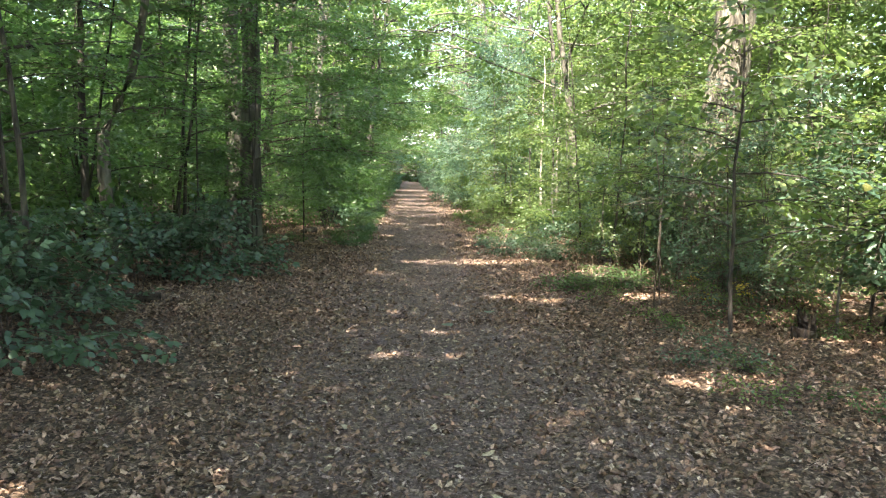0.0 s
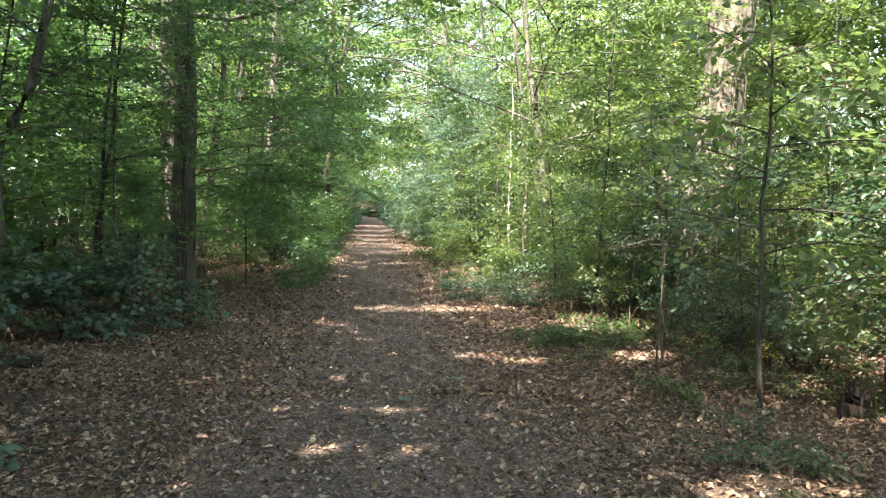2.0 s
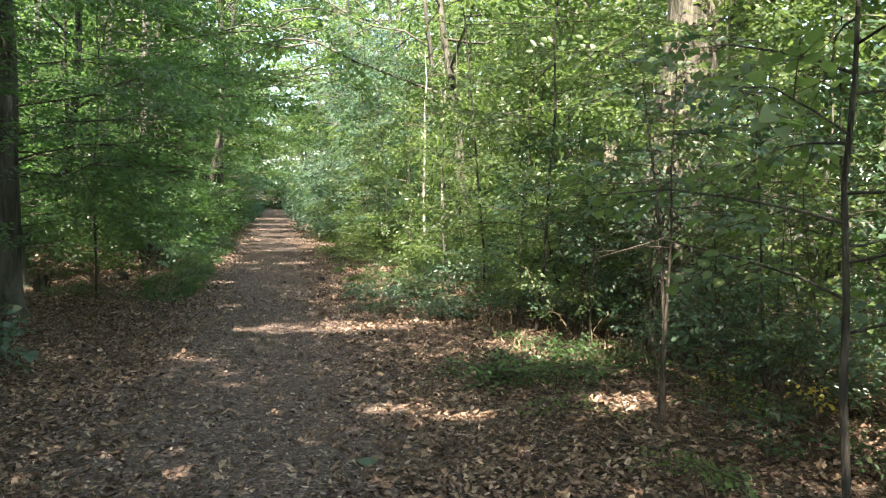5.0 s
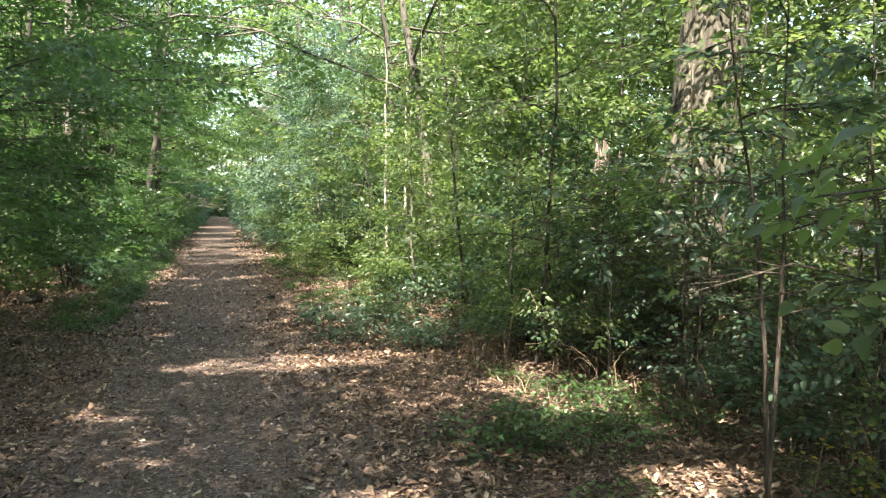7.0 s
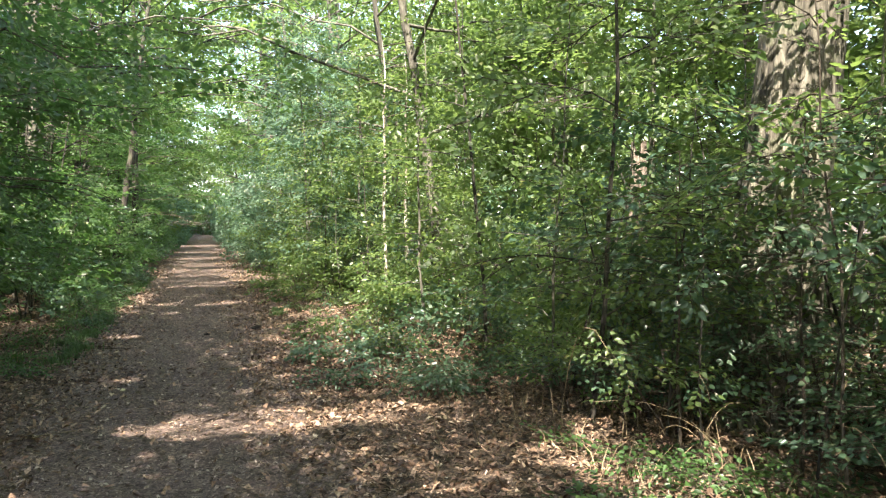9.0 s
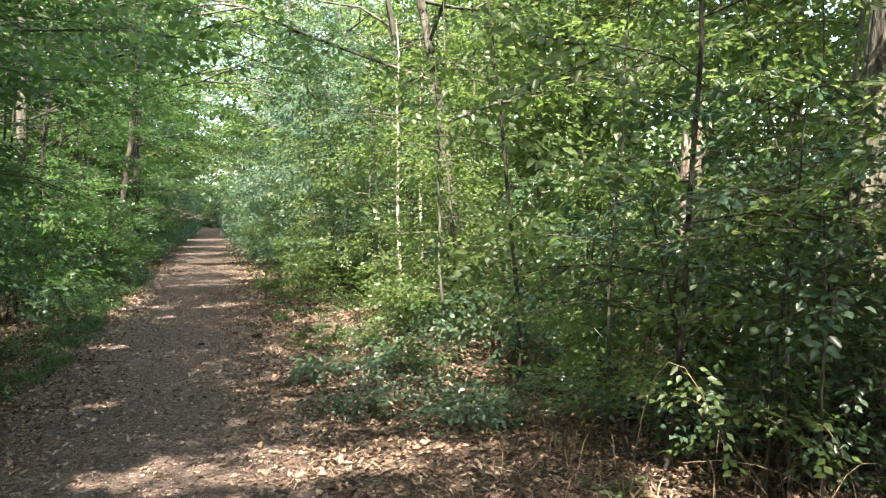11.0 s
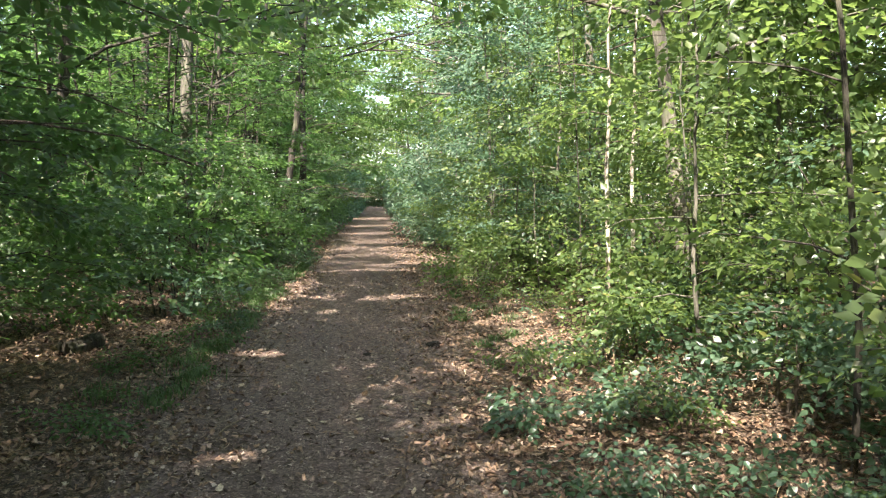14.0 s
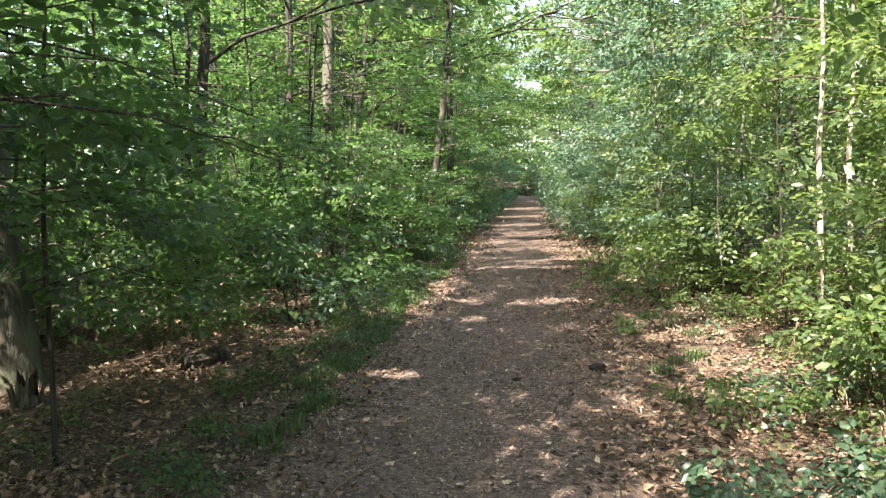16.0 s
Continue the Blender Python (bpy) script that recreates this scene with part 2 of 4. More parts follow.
def spray_form(length, leaves, leaf_len, leaf_wid, rich, seed):
    """A flat leafy spray along +x in the xy plane: corners of its leaves (n, k, 3) and its twigs."""
    r = np.random.default_rng(seed)
    twigs = [tube([(0, 0, 0), (length, 0, -0.04 * length)], [0.005, 0.002], 3)]
    out = []
    for i in range(leaves):
        s = (i + 0.6) / leaves
        side = 1 if i % 2 else -1
        reach = r.uniform(0.0, 0.42) * length * (1.1 - s) if i % 3 else 0.0
        root = np.array([s * length, side * reach * 0.9, r.normal(0, 0.02)])
        root[0] += reach * 0.4
        ang = side * r.uniform(0.5, 1.15) if i < leaves - 1 else 0.0
        ln = leaf_len * r.uniform(0.7, 1.2)
        wd = leaf_wid * r.uniform(0.8, 1.15) * 0.5
        fold = r.uniform(0.05, 0.4) * wd
        droop = r.uniform(-0.1, 0.45) * ln
        if rich == 2:
            p = np.array([(0, 0, 0), (0.13 * ln, wd * 0.7, fold * 0.7), (0.4 * ln, wd, fold), (0.74 * ln, wd * 0.62, fold * 0.7 - droop * 0.5), (ln, 0, -droop), (0.74 * ln, -wd * 0.6, fold * 0.7 - droop * 0.5),
                          (0.42 * ln, -wd, fold), (0.13 * ln, -wd * 0.72, fold * 0.7), (0.4 * ln, 0, -droop * 0.12), (0.74 * ln, 0, -droop * 0.5)])
        elif rich:
            p = np.array([(0, 0, 0), (0.3 * ln, wd, fold), (0.68 * ln, wd * 0.75, fold - droop * 0.4), (ln, 0, -droop), (0.68 * ln, -wd * 0.75, fold - droop * 0.4), (0.3 * ln, -wd, fold)])
        else:
            p = np.array([(0, 0, 0), (0.42 * ln, wd, fold), (ln, 0, -droop), (0.42 * ln, -wd, fold)])
        tilt = r.normal(0, 0.45)
        c, s_ = math.cos(tilt), math.sin(tilt)
        p = np.stack([p[:, 0], p[:, 1] * c - p[:, 2] * s_, p[:, 1] * s_ + p[:, 2] * c], 1)
        c, s_ = math.cos(ang), math.sin(ang)
        p = np.stack([p[:, 0] * c - p[:, 1] * s_, p[:, 0] * s_ + p[:, 1] * c, p[:, 2]], 1)
        out.append(p + root)
    for i in range(1, leaves, 8):
        s = (i + 0.6) / leaves
        side = 1 if i % 2 else -1
        twigs.append(tube([(s * length * 0.9, 0, 0), (s * length + 0.1, side * 0.38 * length * (1.1 - s), 0)], [0.003, 0.0015], 3))
    return np.array(out), join(twigs), rich


FORMS = {
    "fine": [spray_form(0.55, 22, 0.070, 0.042, True, k) for k in range(5)],
    "plain": [spray_form(0.55, 20, 0.074, 0.046, False, 120 + k) for k in range(5)],
    "bold": [spray_form(0.52, 12, 0.125, 0.088, False, 140 + k) for k in range(5)],
    "broad": [spray_form(0.50, 14, 0.100, 0.070, 2, 20 + k) for k in range(5)],
    "mid": [spray_form(0.65, 14, 0.115, 0.076, False, 40 + k) for k in range(5)],
    "high": [spray_form(1.0, 20, 0.17, 0.12, False, 60 + k) for k in range(5)],
    "far": [spray_form(1.3, 18, 0.22, 0.15, False, 80 + k) for k in range(5)],
    "small": [spray_form(0.32, 12, 0.055, 0.036, True, 100 + k) for k in range(5)],
}

# Gaps in the leaf roof, by the spots on the ground to which they let the sun: x, y, half widths.
GAPS = [
    (0.45, 12.75, 1.15, 0.38), (-1.04, 14.57, 0.22, 0.14), (-1.45, 17.5, 0.30, 0.16), (-1.3, 20.1, 0.35, 0.2),
    (-0.7, 21.4, 0.9, 0.25), (1.1, 19.1, 0.4, 0.3), (1.4, 17.1, 0.4, 0.2),
    (-0.28, 6.3, 0.17, 0.10), (0.12, 7.2, 0.30, 0.09), (0.32, 6.3, 0.22, 0.08), (0.2, 5.5, 0.12, 0.07), (0.85, 9.3, 0.35, 0.12), (1.4, 9.0, 0.3, 0.12), (2.5, 9.0, 0.35, 0.3), (2.25, 5.6, 0.4, 0.25),
    (-2.0, 3.5, 0.4, 0.2), (-1.0, 25.5, 1.0, 0.3), (-1.7, 31.5, 1.2, 0.6), (-2.0, 35.5, 1.2, 0.4),
    (-2.3, 40.0, 1.2, 0.8), (-3.0, 47.0, 1.3, 1.0), (-4.0, 58.0, 1.6, 2.0),
]
# Wider breaks among the crowns that let the sun down on to bushes: x, y, half widths, lowest height.
BREAKS = [(-2.7, 22.8, 0.9, 3.4, 2.5), (3.1, 20.2, 1.3, 1.8, 2.9), (5.2, 16.3, 0.7, 1.1, 2.9), (5.2, 13.2, 0.9, 1.6, 4.2), (-5.5, 26, 1.5, 4.0, 5.5), (-3.6, 30.0, 1.2, 3.0, 3.0)]
ST = np.array(SUN_TO)


def keep_leaf(c, dense=False):
    """Which leaves stay, by their middles (n, 3): the path is kept free to walk, and the leaf roof has its gaps."""
    d = c[:, 0] - path_x(c[:, 1])
    ok = ~((np.abs(d) < 1.0 + 0.15 * np.sin(c[:, 1] * 3)) & (c[:, 2] < 2.3) & (c[:, 1] < 92))
    ok &= ~((np.abs(c[:, 0] - 0.38) < 0.8) & (c[:, 1] < 13.5) & (c[:, 2] < 2.5))
    g = c[:, :2] - ST[None, :2] * (c[:, 2:3] / ST[2])
    for gx, gy, rx, ry in GAPS:
        e = ((g[:, 0] - gx) / rx) ** 2 + ((g[:, 1] - gy) / ry) ** 2
        ok &= e > 1.0 + 0.5 * np.sin(g[:, 0] * 9) * np.sin(g[:, 1] * 11)
    for gx, gy, rx, ry, low in BREAKS:
        e = ((g[:, 0] - gx) / rx) ** 2 + ((g[:, 1] - gy) / ry) ** 2
        ok &= (e > 1.0 + 0.5 * np.sin(g[:, 0] * 5) * np.sin(g[:, 1] * 4)) | (c[:, 2] < low)
    if dense:
        return ok
    side = g[:, 0] - path_x(g[:, 1])
    clump = np.sin(g[:, 0] * 1.7 + 0.6) * np.sin(g[:, 1] * 1.3) + 0.5 * np.sin(g[:, 0] * 4.1) * np.sin(g[:, 1] * 3.7 + 1)
    # Crowns are thinned by the ground spot they shade, to set sun and shade.
    thin = np.where(g[:, 1] > 26, 0.25, -1.5)
    thin = np.where((side > 1.8) & (g[:, 1] > 17.5) & (g[:, 1] <= 26), 0.1, thin)
    thin = np.where((side > 2.3) & (g[:, 1] > 7.5) & (g[:, 1] <= 12.5), -0.55, thin)
    thin = np.where((side > 4.0) & (g[:, 1] > 5) & (g[:, 1] <= 26), 0.0, thin)
    thin = np.where((side < -3.6) & (g[:, 1] > 9) & (g[:, 1] <= 26), 0.4, thin)
    thin = np.where((side < -1.2) & (side > -3.6) & (g[:, 1] > 17) & (g[:, 1] < 28), 0.4, thin)
    high = c[:, 2] > 3.6
    ok &= ~high | (clump > thin)
    return ok


def foliage(base, sprays, form, mat, parent, name="foliage", twig_mat=TWIG, label="", dense=False):
    """Sprays (rows of x, y, z, heading, tilt, roll, size) baked into one mesh of leaves and one of twigs."""
    sp = np.asarray(sprays, float)
    if not len(sp):
        return
    forms = FORMS[form]
    pick = rng.integers(0, len(forms), len(sp))
    all_leaves, tw = [], []
    for k, (lv, (tv, tf), rich) in enumerate(forms):
        q = sp[pick == k]
        if not len(q):
            continue
        ch, sh, ct, st = np.cos(q[:, 3]), np.sin(q[:, 3]), np.cos(q[:, 4]), np.sin(q[:, 4])
        x = np.stack([ch * ct, sh * ct, st], 1)
        y0 = np.stack([-sh, ch, np.zeros_like(ch)], 1)
        z0 = np.cross(x, y0)
        cr, sr = np.cos(q[:, 5])[:, None], np.sin(q[:, 5])[:, None]
        y, z = y0 * cr + z0 * sr, z0 * cr - y0 * sr
        m = np.stack([x, y, z], 1) * q[:, 6][:, None, None]
        co = np.einsum("nkj,mji->mnki", lv, m) + q[:, None, None, :3]
        co = co.reshape(-1, *lv.shape[1:])
        all_leaves.append(co[keep_leaf(co.mean(1), dense)])
        tws = np.einsum("vj,mji->mvi", tv, m) + q[:, None, :3]
        mid = tws.mean(1)
        d = mid[:, 0] - path_x(mid[:, 1])
        tws = tws[~((np.abs(d) < 1.0) & (mid[:, 2] < 2.3)) & ~((np.abs(mid[:, 0] - 0.38) < 0.9) & (mid[:, 1] < 13.5) & (mid[:, 2] < 2.5))]
        if len(tws):
            ff = (tf[None] + (np.arange(len(tws)) * len(tv))[:, None, None]).reshape(-1, 4)
            tw.append((tws.reshape(-1, 3), ff))
    lv = np.concatenate(all_leaves)
    if not len(lv):
        return
    k = lv.shape[1]
    i = (np.arange(len(lv)) * k)[:, None]
    if k == 10:
        f = np.concatenate([i + np.array([q]) for q in ((0, 8, 2, 1), (8, 9, 3, 2), (0, 7, 6, 8), (8, 6, 5, 9), (9, 5, 4, 3))])
    elif k == 6:
        f = np.concatenate([i + np.array([[0, 1, 2, 3]]), i + np.array([[0, 3, 4, 5]])])
    else:
        f = np.concatenate([i + np.array([[0, 1, 2]]), i + np.array([[0, 2, 3]])])
    v, faces, mats = lv.reshape(-1, 3), [f], [mat]
    if tw and form in ("fine", "broad", "small") and base[1] < 12:
        tv, tf = join(tw)
        faces, mats = [f, tf + len(v)], [mat, twig_mat]
        v = np.concatenate([v, tv])
    tagged(part(name, mesh_of(name, v - base, faces, mats), parent, label), kind="stuff")


def branch_sprays(line, count, size, spread=0.9, tail=0.25, loose=0.45):
    """Sprays along the outer part of a branch, fanned to both sides."""
    s = np.linspace(tail, 1, count)
    idx = s * (len(line) - 1)
    lo = np.clip(idx.astype(int), 0, len(line) - 2)
    p = line[lo] + (line[lo + 1] - line[lo]) * (idx - lo)[:, None]
    t = line[lo + 1] - line[lo]
    h = np.arctan2(t[:, 1], t[:, 0]) + np.where(np.arange(count) % 2, 1, -1) * rng.uniform(0.2, spread, count)
    return np.column_stack([p, h, rng.normal(-0.12, 0.12 + 0.4 * loose, count), rng.normal(0, 0.1 + 0.9 * loose, count), size * rng.uniform(0.75, 1.2, count)])


def stem_line(base, height, lean=(0, 0), n=8, wobble=0.03):
    s = np.linspace(0, 1, n)
    w = np.cumsum(rng.normal(0, wobble, (n, 3)), axis=0) * [1, 1, 0]
    w -= w[0]
    p = np.asarray(base, float) + np.stack([lean[0] * s * height, lean[1] * s * height, s * height], 1) + w * min(height, 6) / 4
    p[0, 2] -= 0.08
    return p


def woody(name, x, y, height, radius, label, category, bark, leaf, form, branches=14, low=0.25, reach=1.1, per=6, size=1.0,
          stems=1, lean=(0, 0), group="", sides=7, towards=None, stem_name="stem", leaf_name="foliage", line=None, lumpy=0.04, rise=0.45, loose=0.35, top=4):
    """A sapling, shrub or tree: tapered stems, side branches, and leafy sprays along them."""
    e = thing(name, x, y, label, category, group)
    base = np.array(e.location)
    sprays, own, limbs = [], [], []
    for k in range(stems):
        b = base + ([0, 0, 0] if stems == 1 else [*rng.normal(0, 0.12, 2), 0])
        ln = lean if stems == 1 else (rng.normal(0, 0.25), rng.normal(0, 0.25))
        h = height * (1 if k == 0 else rng.uniform(0.6, 0.95))
        pts = stem_line(b, h, ln) if line is None else np.asarray(line, float) + base
        rad = radius * np.linspace(1, 0.22, len(pts)) ** 0.9
        if radius > 0.09:
            rad[0] *= 1.45
            extra = pts[0] + (pts[1] - pts[0]) * 0.12
            pts, rad = np.vstack([pts[:1], extra, pts[1:]]), np.concatenate([rad[:1], [rad[1] * 1.12], rad[1:]])
        v, f = tube(pts, rad, sides, lumpy)
        part(stem_name, smooth(mesh_of(stem_name, v - base, f, bark)), e)
        for j in range(max(3, branches // stems)):
            s = low + (1 - low) * (j + rng.uniform(0, 0.9)) / max(3, branches // stems)
            i = min(s, 0.97) * (len(pts) - 1)
            lo = int(i)
            p = pts[lo] + (pts[lo + 1] - pts[lo]) * (i - lo)
            a = j * 137.5 + rng.uniform(-30, 30) if towards is None else towards + rng.normal(0, 55)
            length = reach * (1.15 - 0.65 * s) * rng.uniform(0.7, 1.2)
            br = bend(p, a, length, 5, rng.uniform(0.1, rise))
            r0 = min(radius * 0.4, 0.006 + 0.011 * length)
            limbs.append(tube(br, np.linspace(r0, 0.003, len(br)), 4 if y < 12 else 3))
            own.append(branch_sprays(br, per, size, loose=loose))
        sprays.append(branch_sprays(pts[-3:], top, size, 2.5))
    clear = [not ((np.abs(b[0][:, 0] - 0.38) < 0.55) & (b[0][:, 1] < 13.2) & (b[0][:, 2] < 2.3)).any() for b in limbs]
    near = abs(x - path_x(y)) < 5.5 and y < 20
    split = near and height > 1.2 and y < 16
    if near:
        for k, (v, f) in enumerate(limbs):
            if clear[k]:
                b = part("branch", mesh_of("branch", v - base, f, bark if bark != BARK_PALE else TWIG), e)
                if split:
                    foliage(base, own[k], form, leaf, b, "leaves", dense=True)
    elif any(clear):
        v, f = join([b for b, c in zip(limbs, clear) if c])
        tagged(part("branchwork", mesh_of("branchwork", v - base, f, bark), e), kind="stuff")
    foliage(base, np.concatenate(sprays if split else sprays + own), form, leaf, e, leaf_name if not split else "top_leaves", dense=True)
    return e

# ---- ground and path ----


def sheet(name, xs, ys, mat, lift=0.0, edge=None):
    gx, gy = np.meshgrid(xs, ys)
    if edge is not None:
        gx = edge(gx, gy)
    z = ground_z(gx, gy) + lift
    v = np.stack([gx, gy, z], -1).reshape(-1, 3)
    n, m = gx.shape
    i = (np.arange(n - 1)[:, None] * m + np.arange(m - 1)[None]).ravel()
    f = np.stack([i, i + 1, i + m + 1, i + m], 1)
    return new(name, smooth(mesh_of(name, v, f, mat)))


far_steps = np.array([14, 18, 25, 40, 80, 200, 500.0])
xs = np.concatenate([-far_steps[::-1], np.arange(-12, 12.01, 0.3), far_steps])
ys = np.concatenate([[-500, -200, -80, -40, -20, -10], np.arange(-6, 40, 0.3), [45, 55, 70, 90, 120, 200, 500.0]])
tagged(sheet("ground", xs, ys, SOIL), "dark forest soil strewn with dead leaves", "ground", kind="structure")


def path_edge(u, y):
    wob = 0.14 * np.sin(y * 1.9) + 0.1 * np.sin(y * 4.3 + u) + 0.05 * np.sin(y * 9.1)
    return path_x(y) + u * (1.12 + np.sign(u) * wob * 0.6 + 0.25 * np.clip((9 - y) / 9, 0, 1))


tagged(sheet("path", np.linspace(-1, 1, 15), np.concatenate([np.arange(-6, 40, 0.2), np.arange(40, 130, 2.0)]), TRACK, 0.006, path_edge),
       "trodden brown earth footpath with scattered dead leaves", "path", kind="structure")


def scatter_leaves(name, pts, length, mat, label, flat=0.25, wide=0.6, kind="stuff", rich=True):
    """Fallen leaves lying on the ground, each one folded and curled a little."""
    n = len(pts)
    ln = length * rng.uniform(0.55, 1.3, n)
    wd = ln * wide * rng.uniform(0.7, 1.2, n) * 0.5
    fold = wd * rng.uniform(-0.35, 0.7, n)
    curl = ln * rng.uniform(-0.25, 0.3, n)
    o = np.zeros(n)
    p = np.stack([np.stack([o, o, o], 1), np.stack([0.28 * ln, wd, fold], 1), np.stack([0.7 * ln, wd * 0.7, fold + curl * 0.4], 1),
                  np.stack([ln, o, curl], 1), np.stack([0.66 * ln, -wd * 0.8, fold + curl * 0.4], 1), np.stack([0.3 * ln, -wd, fold], 1)], 1)
    p += rng.normal(0, 0.09, p.shape) * ln[:, None, None]
    h, t, r = rng.uniform(0, 2 * np.pi, n), rng.normal(0, flat, n), rng.normal(0, flat, n)
    c, s = np.cos(r)[:, None], np.sin(r)[:, None]
    p = np.stack([p[..., 0], p[..., 1] * c - p[..., 2] * s, p[..., 1] * s + p[..., 2] * c], -1)
    c, s = np.cos(t)[:, None], np.sin(t)[:, None]
    p = np.stack([p[..., 0] * c + p[..., 2] * s, p[..., 1], -p[..., 0] * s + p[..., 2] * c], -1)
    c, s = np.cos(h)[:, None], np.sin(h)[:, None]
    p = np.stack([p[..., 0] * c - p[..., 1] * s, p[..., 0] * s + p[..., 1] * c, p[..., 2]], -1)
    p[..., 2] += (-p[..., 2].min(1) * 0.7)[:, None]
    p[..., 0] += pts[:, 0:1]
    p[..., 1] += pts[:, 1:2]
    p[..., 2] += (ground_z(pts[:, 0], pts[:, 1]) + rng.uniform(0.004, 0.02, n))[:, None]
    if rich:
        i = (np.arange(n) * 6)[:, None]
        f = np.concatenate([i + np.array([[0, 1, 2, 3]]), i + np.array([[0, 3, 4, 5]])])
    else:
        p = p[:, [0, 1, 3, 4]]
        i = (np.arange(n) * 4)[:, None]
        f = np.concatenate([i + np.array([[0, 1, 2]]), i + np.array([[0, 2, 3]])])
    return tagged(new(name, mesh_of(name, p.reshape(-1, 3), f, mat)), label, "leaves", kind=kind)


def litter_spots(n, y0, y1, half, on_path):
    y = y0 + (y1 - y0) * rng.uniform(0, 1, n) ** 1.25
    x = path_x(y) * (y > 8) + rng.uniform(-half, half, n)
    d = np.abs(x - path_x(y))
    tread = np.exp(-(d / 0.85) ** 4) * np.clip(0.55 + (y - 4) / 20, 0.55, 0.93)
    ok = rng.uniform(0, 1, n) > tread
    return np.stack([x, y], 1)[ok if not on_path else d < 1.4]


scatter_leaves("leaf_litter", litter_spots(54000, 1.5, 8, 4.6, False), 0.041, LITTER, "brown and tan dead leaves covering the forest floor", 0.3)
scatter_leaves("leaf_litter", litter_spots(56000, 7.5, 15, 4.8, False), 0.050, LITTER, "brown and tan dead leaves beside the path", 0.3, rich=False)
scatter_leaves("leaf_litter", litter_spots(42000, 14.5, 25, 5.0, False), 0.052, LITTER, "brown dead leaves on both banks", 0.3, rich=False)
scatter_leaves("leaf_litter", litter_spots(16000, 24, 48, 5.5, False), 0.075, LITTER, "brown dead leaves further along the path", rich=False)
scatter_leaves("leaf_litter", litter_spots(46000, 1.8, 24, 2, True), 0.030, BITS, "small broken bits of dead leaf on the path", 0.2, 0.75, rich=False)
scatter_leaves("leaf_litter", litter_spots(30000, 1.6, 15, 4.2, False), 0.026, BITS, "crumbled pale and dark leaf scraps between the dead leaves", 0.45, 0.5, rich=False)
scatter_leaves("leaf_litter", litter_spots(9000, -5, 1.8, 6, False), 0.07, LITTER, "dead leaves at the start of the path", rich=False)
for side in (-1, 1):
    wide_y = rng.uniform(2, 30, 12000)
    wide_x = path_x(wide_y) + side * rng.uniform(4.6, 10, 12000)
    scatter_leaves("leaf_litter", np.stack([wide_x, wide_y], 1), 0.11, LITTER, "dead leaves under the bushes away from the path", rich=False)

# ---- tall trees ----
rng = np.random.default_rng(20)


def tall_tree(x, y, height, radius, label, bark, lean=(0, 0), low_limbs=(), crown_low=0.42, limbs=16, reach=3.6, per=9, sides=14, name="tree", lumpy=0.03, form="high", group="tall trees", ridge=0.0):
    """A tall tree: one trunk with a flared foot, limbs and a leafy crown; low limbs as (height, heading, length)."""
    e = thing(name, x, y, label, "tree", group)
    base = np.array(e.location)
    pts = stem_line(base, height, lean, 22, 0.02)
    pts = np.vstack([pts[:1], pts[0] + (pts[1] - pts[0]) * np.array([[0.25], [0.5]]), pts[1:]])
    s = np.linspace(0, 1, len(pts))
    rad = radius * (1 - 0.8 * s) * (1 + 0.55 * np.exp(-s * 60))
    v, f = tube(pts, rad, sides, lumpy, ridge)
    part("trunk", smooth(mesh_of("trunk", v - base, f, bark)), e)
    sprays, tubes, fine, ftubes = [], [], [], []
    for j in range(limbs):
        q = crown_low + (1 - crown_low) * (j + 0.5) / limbs
        i = q * (len(pts) - 1)
        lo = min(int(i), len(pts) - 2)
        p = pts[lo] + (pts[lo + 1] - pts[lo]) * (i - lo)
        br = bend(p, j * 137.5 + rng.uniform(-25, 25), reach * (1.25 - 0.7 * (q - crown_low) / (1 - crown_low)) * rng.uniform(0.8, 1.2), 6, rng.uniform(0.25, 0.6), 0.1)
        tubes.append(tube(br, np.linspace(radius * 0.28, 0.012, 6), 4))
        sprays.append(branch_sprays(br, per, 1.0, 1.3, 0.3))
        for k in (2, 3, 4):
            tw = bend(br[k], math.degrees(math.atan2(br[k][1] - p[1], br[k][0] - p[0])) + rng.uniform(-75, 75), reach * 0.45, 4, 0.3, 0.1)
            tubes.append(tube(tw, np.linspace(0.03, 0.006, 4), 3))
            sprays.append(branch_sprays(tw, per // 2 + 1, 1.0, 1.3, 0.2))
    for hz, heading, length in low_limbs:
        i = hz / height * (len(pts) - 1)
        lo = int(i)
        br = bend(pts[lo] + (pts[lo + 1] - pts[lo]) * (i - lo), heading, length, 7, rng.uniform(0.12, 0.3), 0.13)
        ftubes.append(tube(br, np.linspace(0.006 + 0.003 * length, 0.003, 7), 5))
        fine.append(branch_sprays(br, int(5 * length) + 3, 1.0, 1.0, 0.2))
        for k in (2, 3, 4, 5):
            tw = bend(br[k], heading + rng.choice([-1, 1]) * rng.uniform(25, 65), length * 0.45, 4, 0.1, 0.08)
            ftubes.append(tube(tw, np.linspace(0.007, 0.0025, 4), 4))
            fine.append(branch_sprays(tw, int(3 * length) + 2, 1.0, 0.9, 0.15))
    v, f = join(tubes)
    tagged(part("limbwork", smooth(mesh_of("limbwork", v - base, f, bark)), e), kind="stuff")
    foliage(base, np.concatenate(sprays), form, LEAF_HIGH, e, "crown", dense=y > 34)
    if fine:
        for v, f in ftubes:
            part("low_limb", smooth(mesh_of("low_limb", v - base, f, TWIG)), e)
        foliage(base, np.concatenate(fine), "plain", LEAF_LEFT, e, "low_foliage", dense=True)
    return e


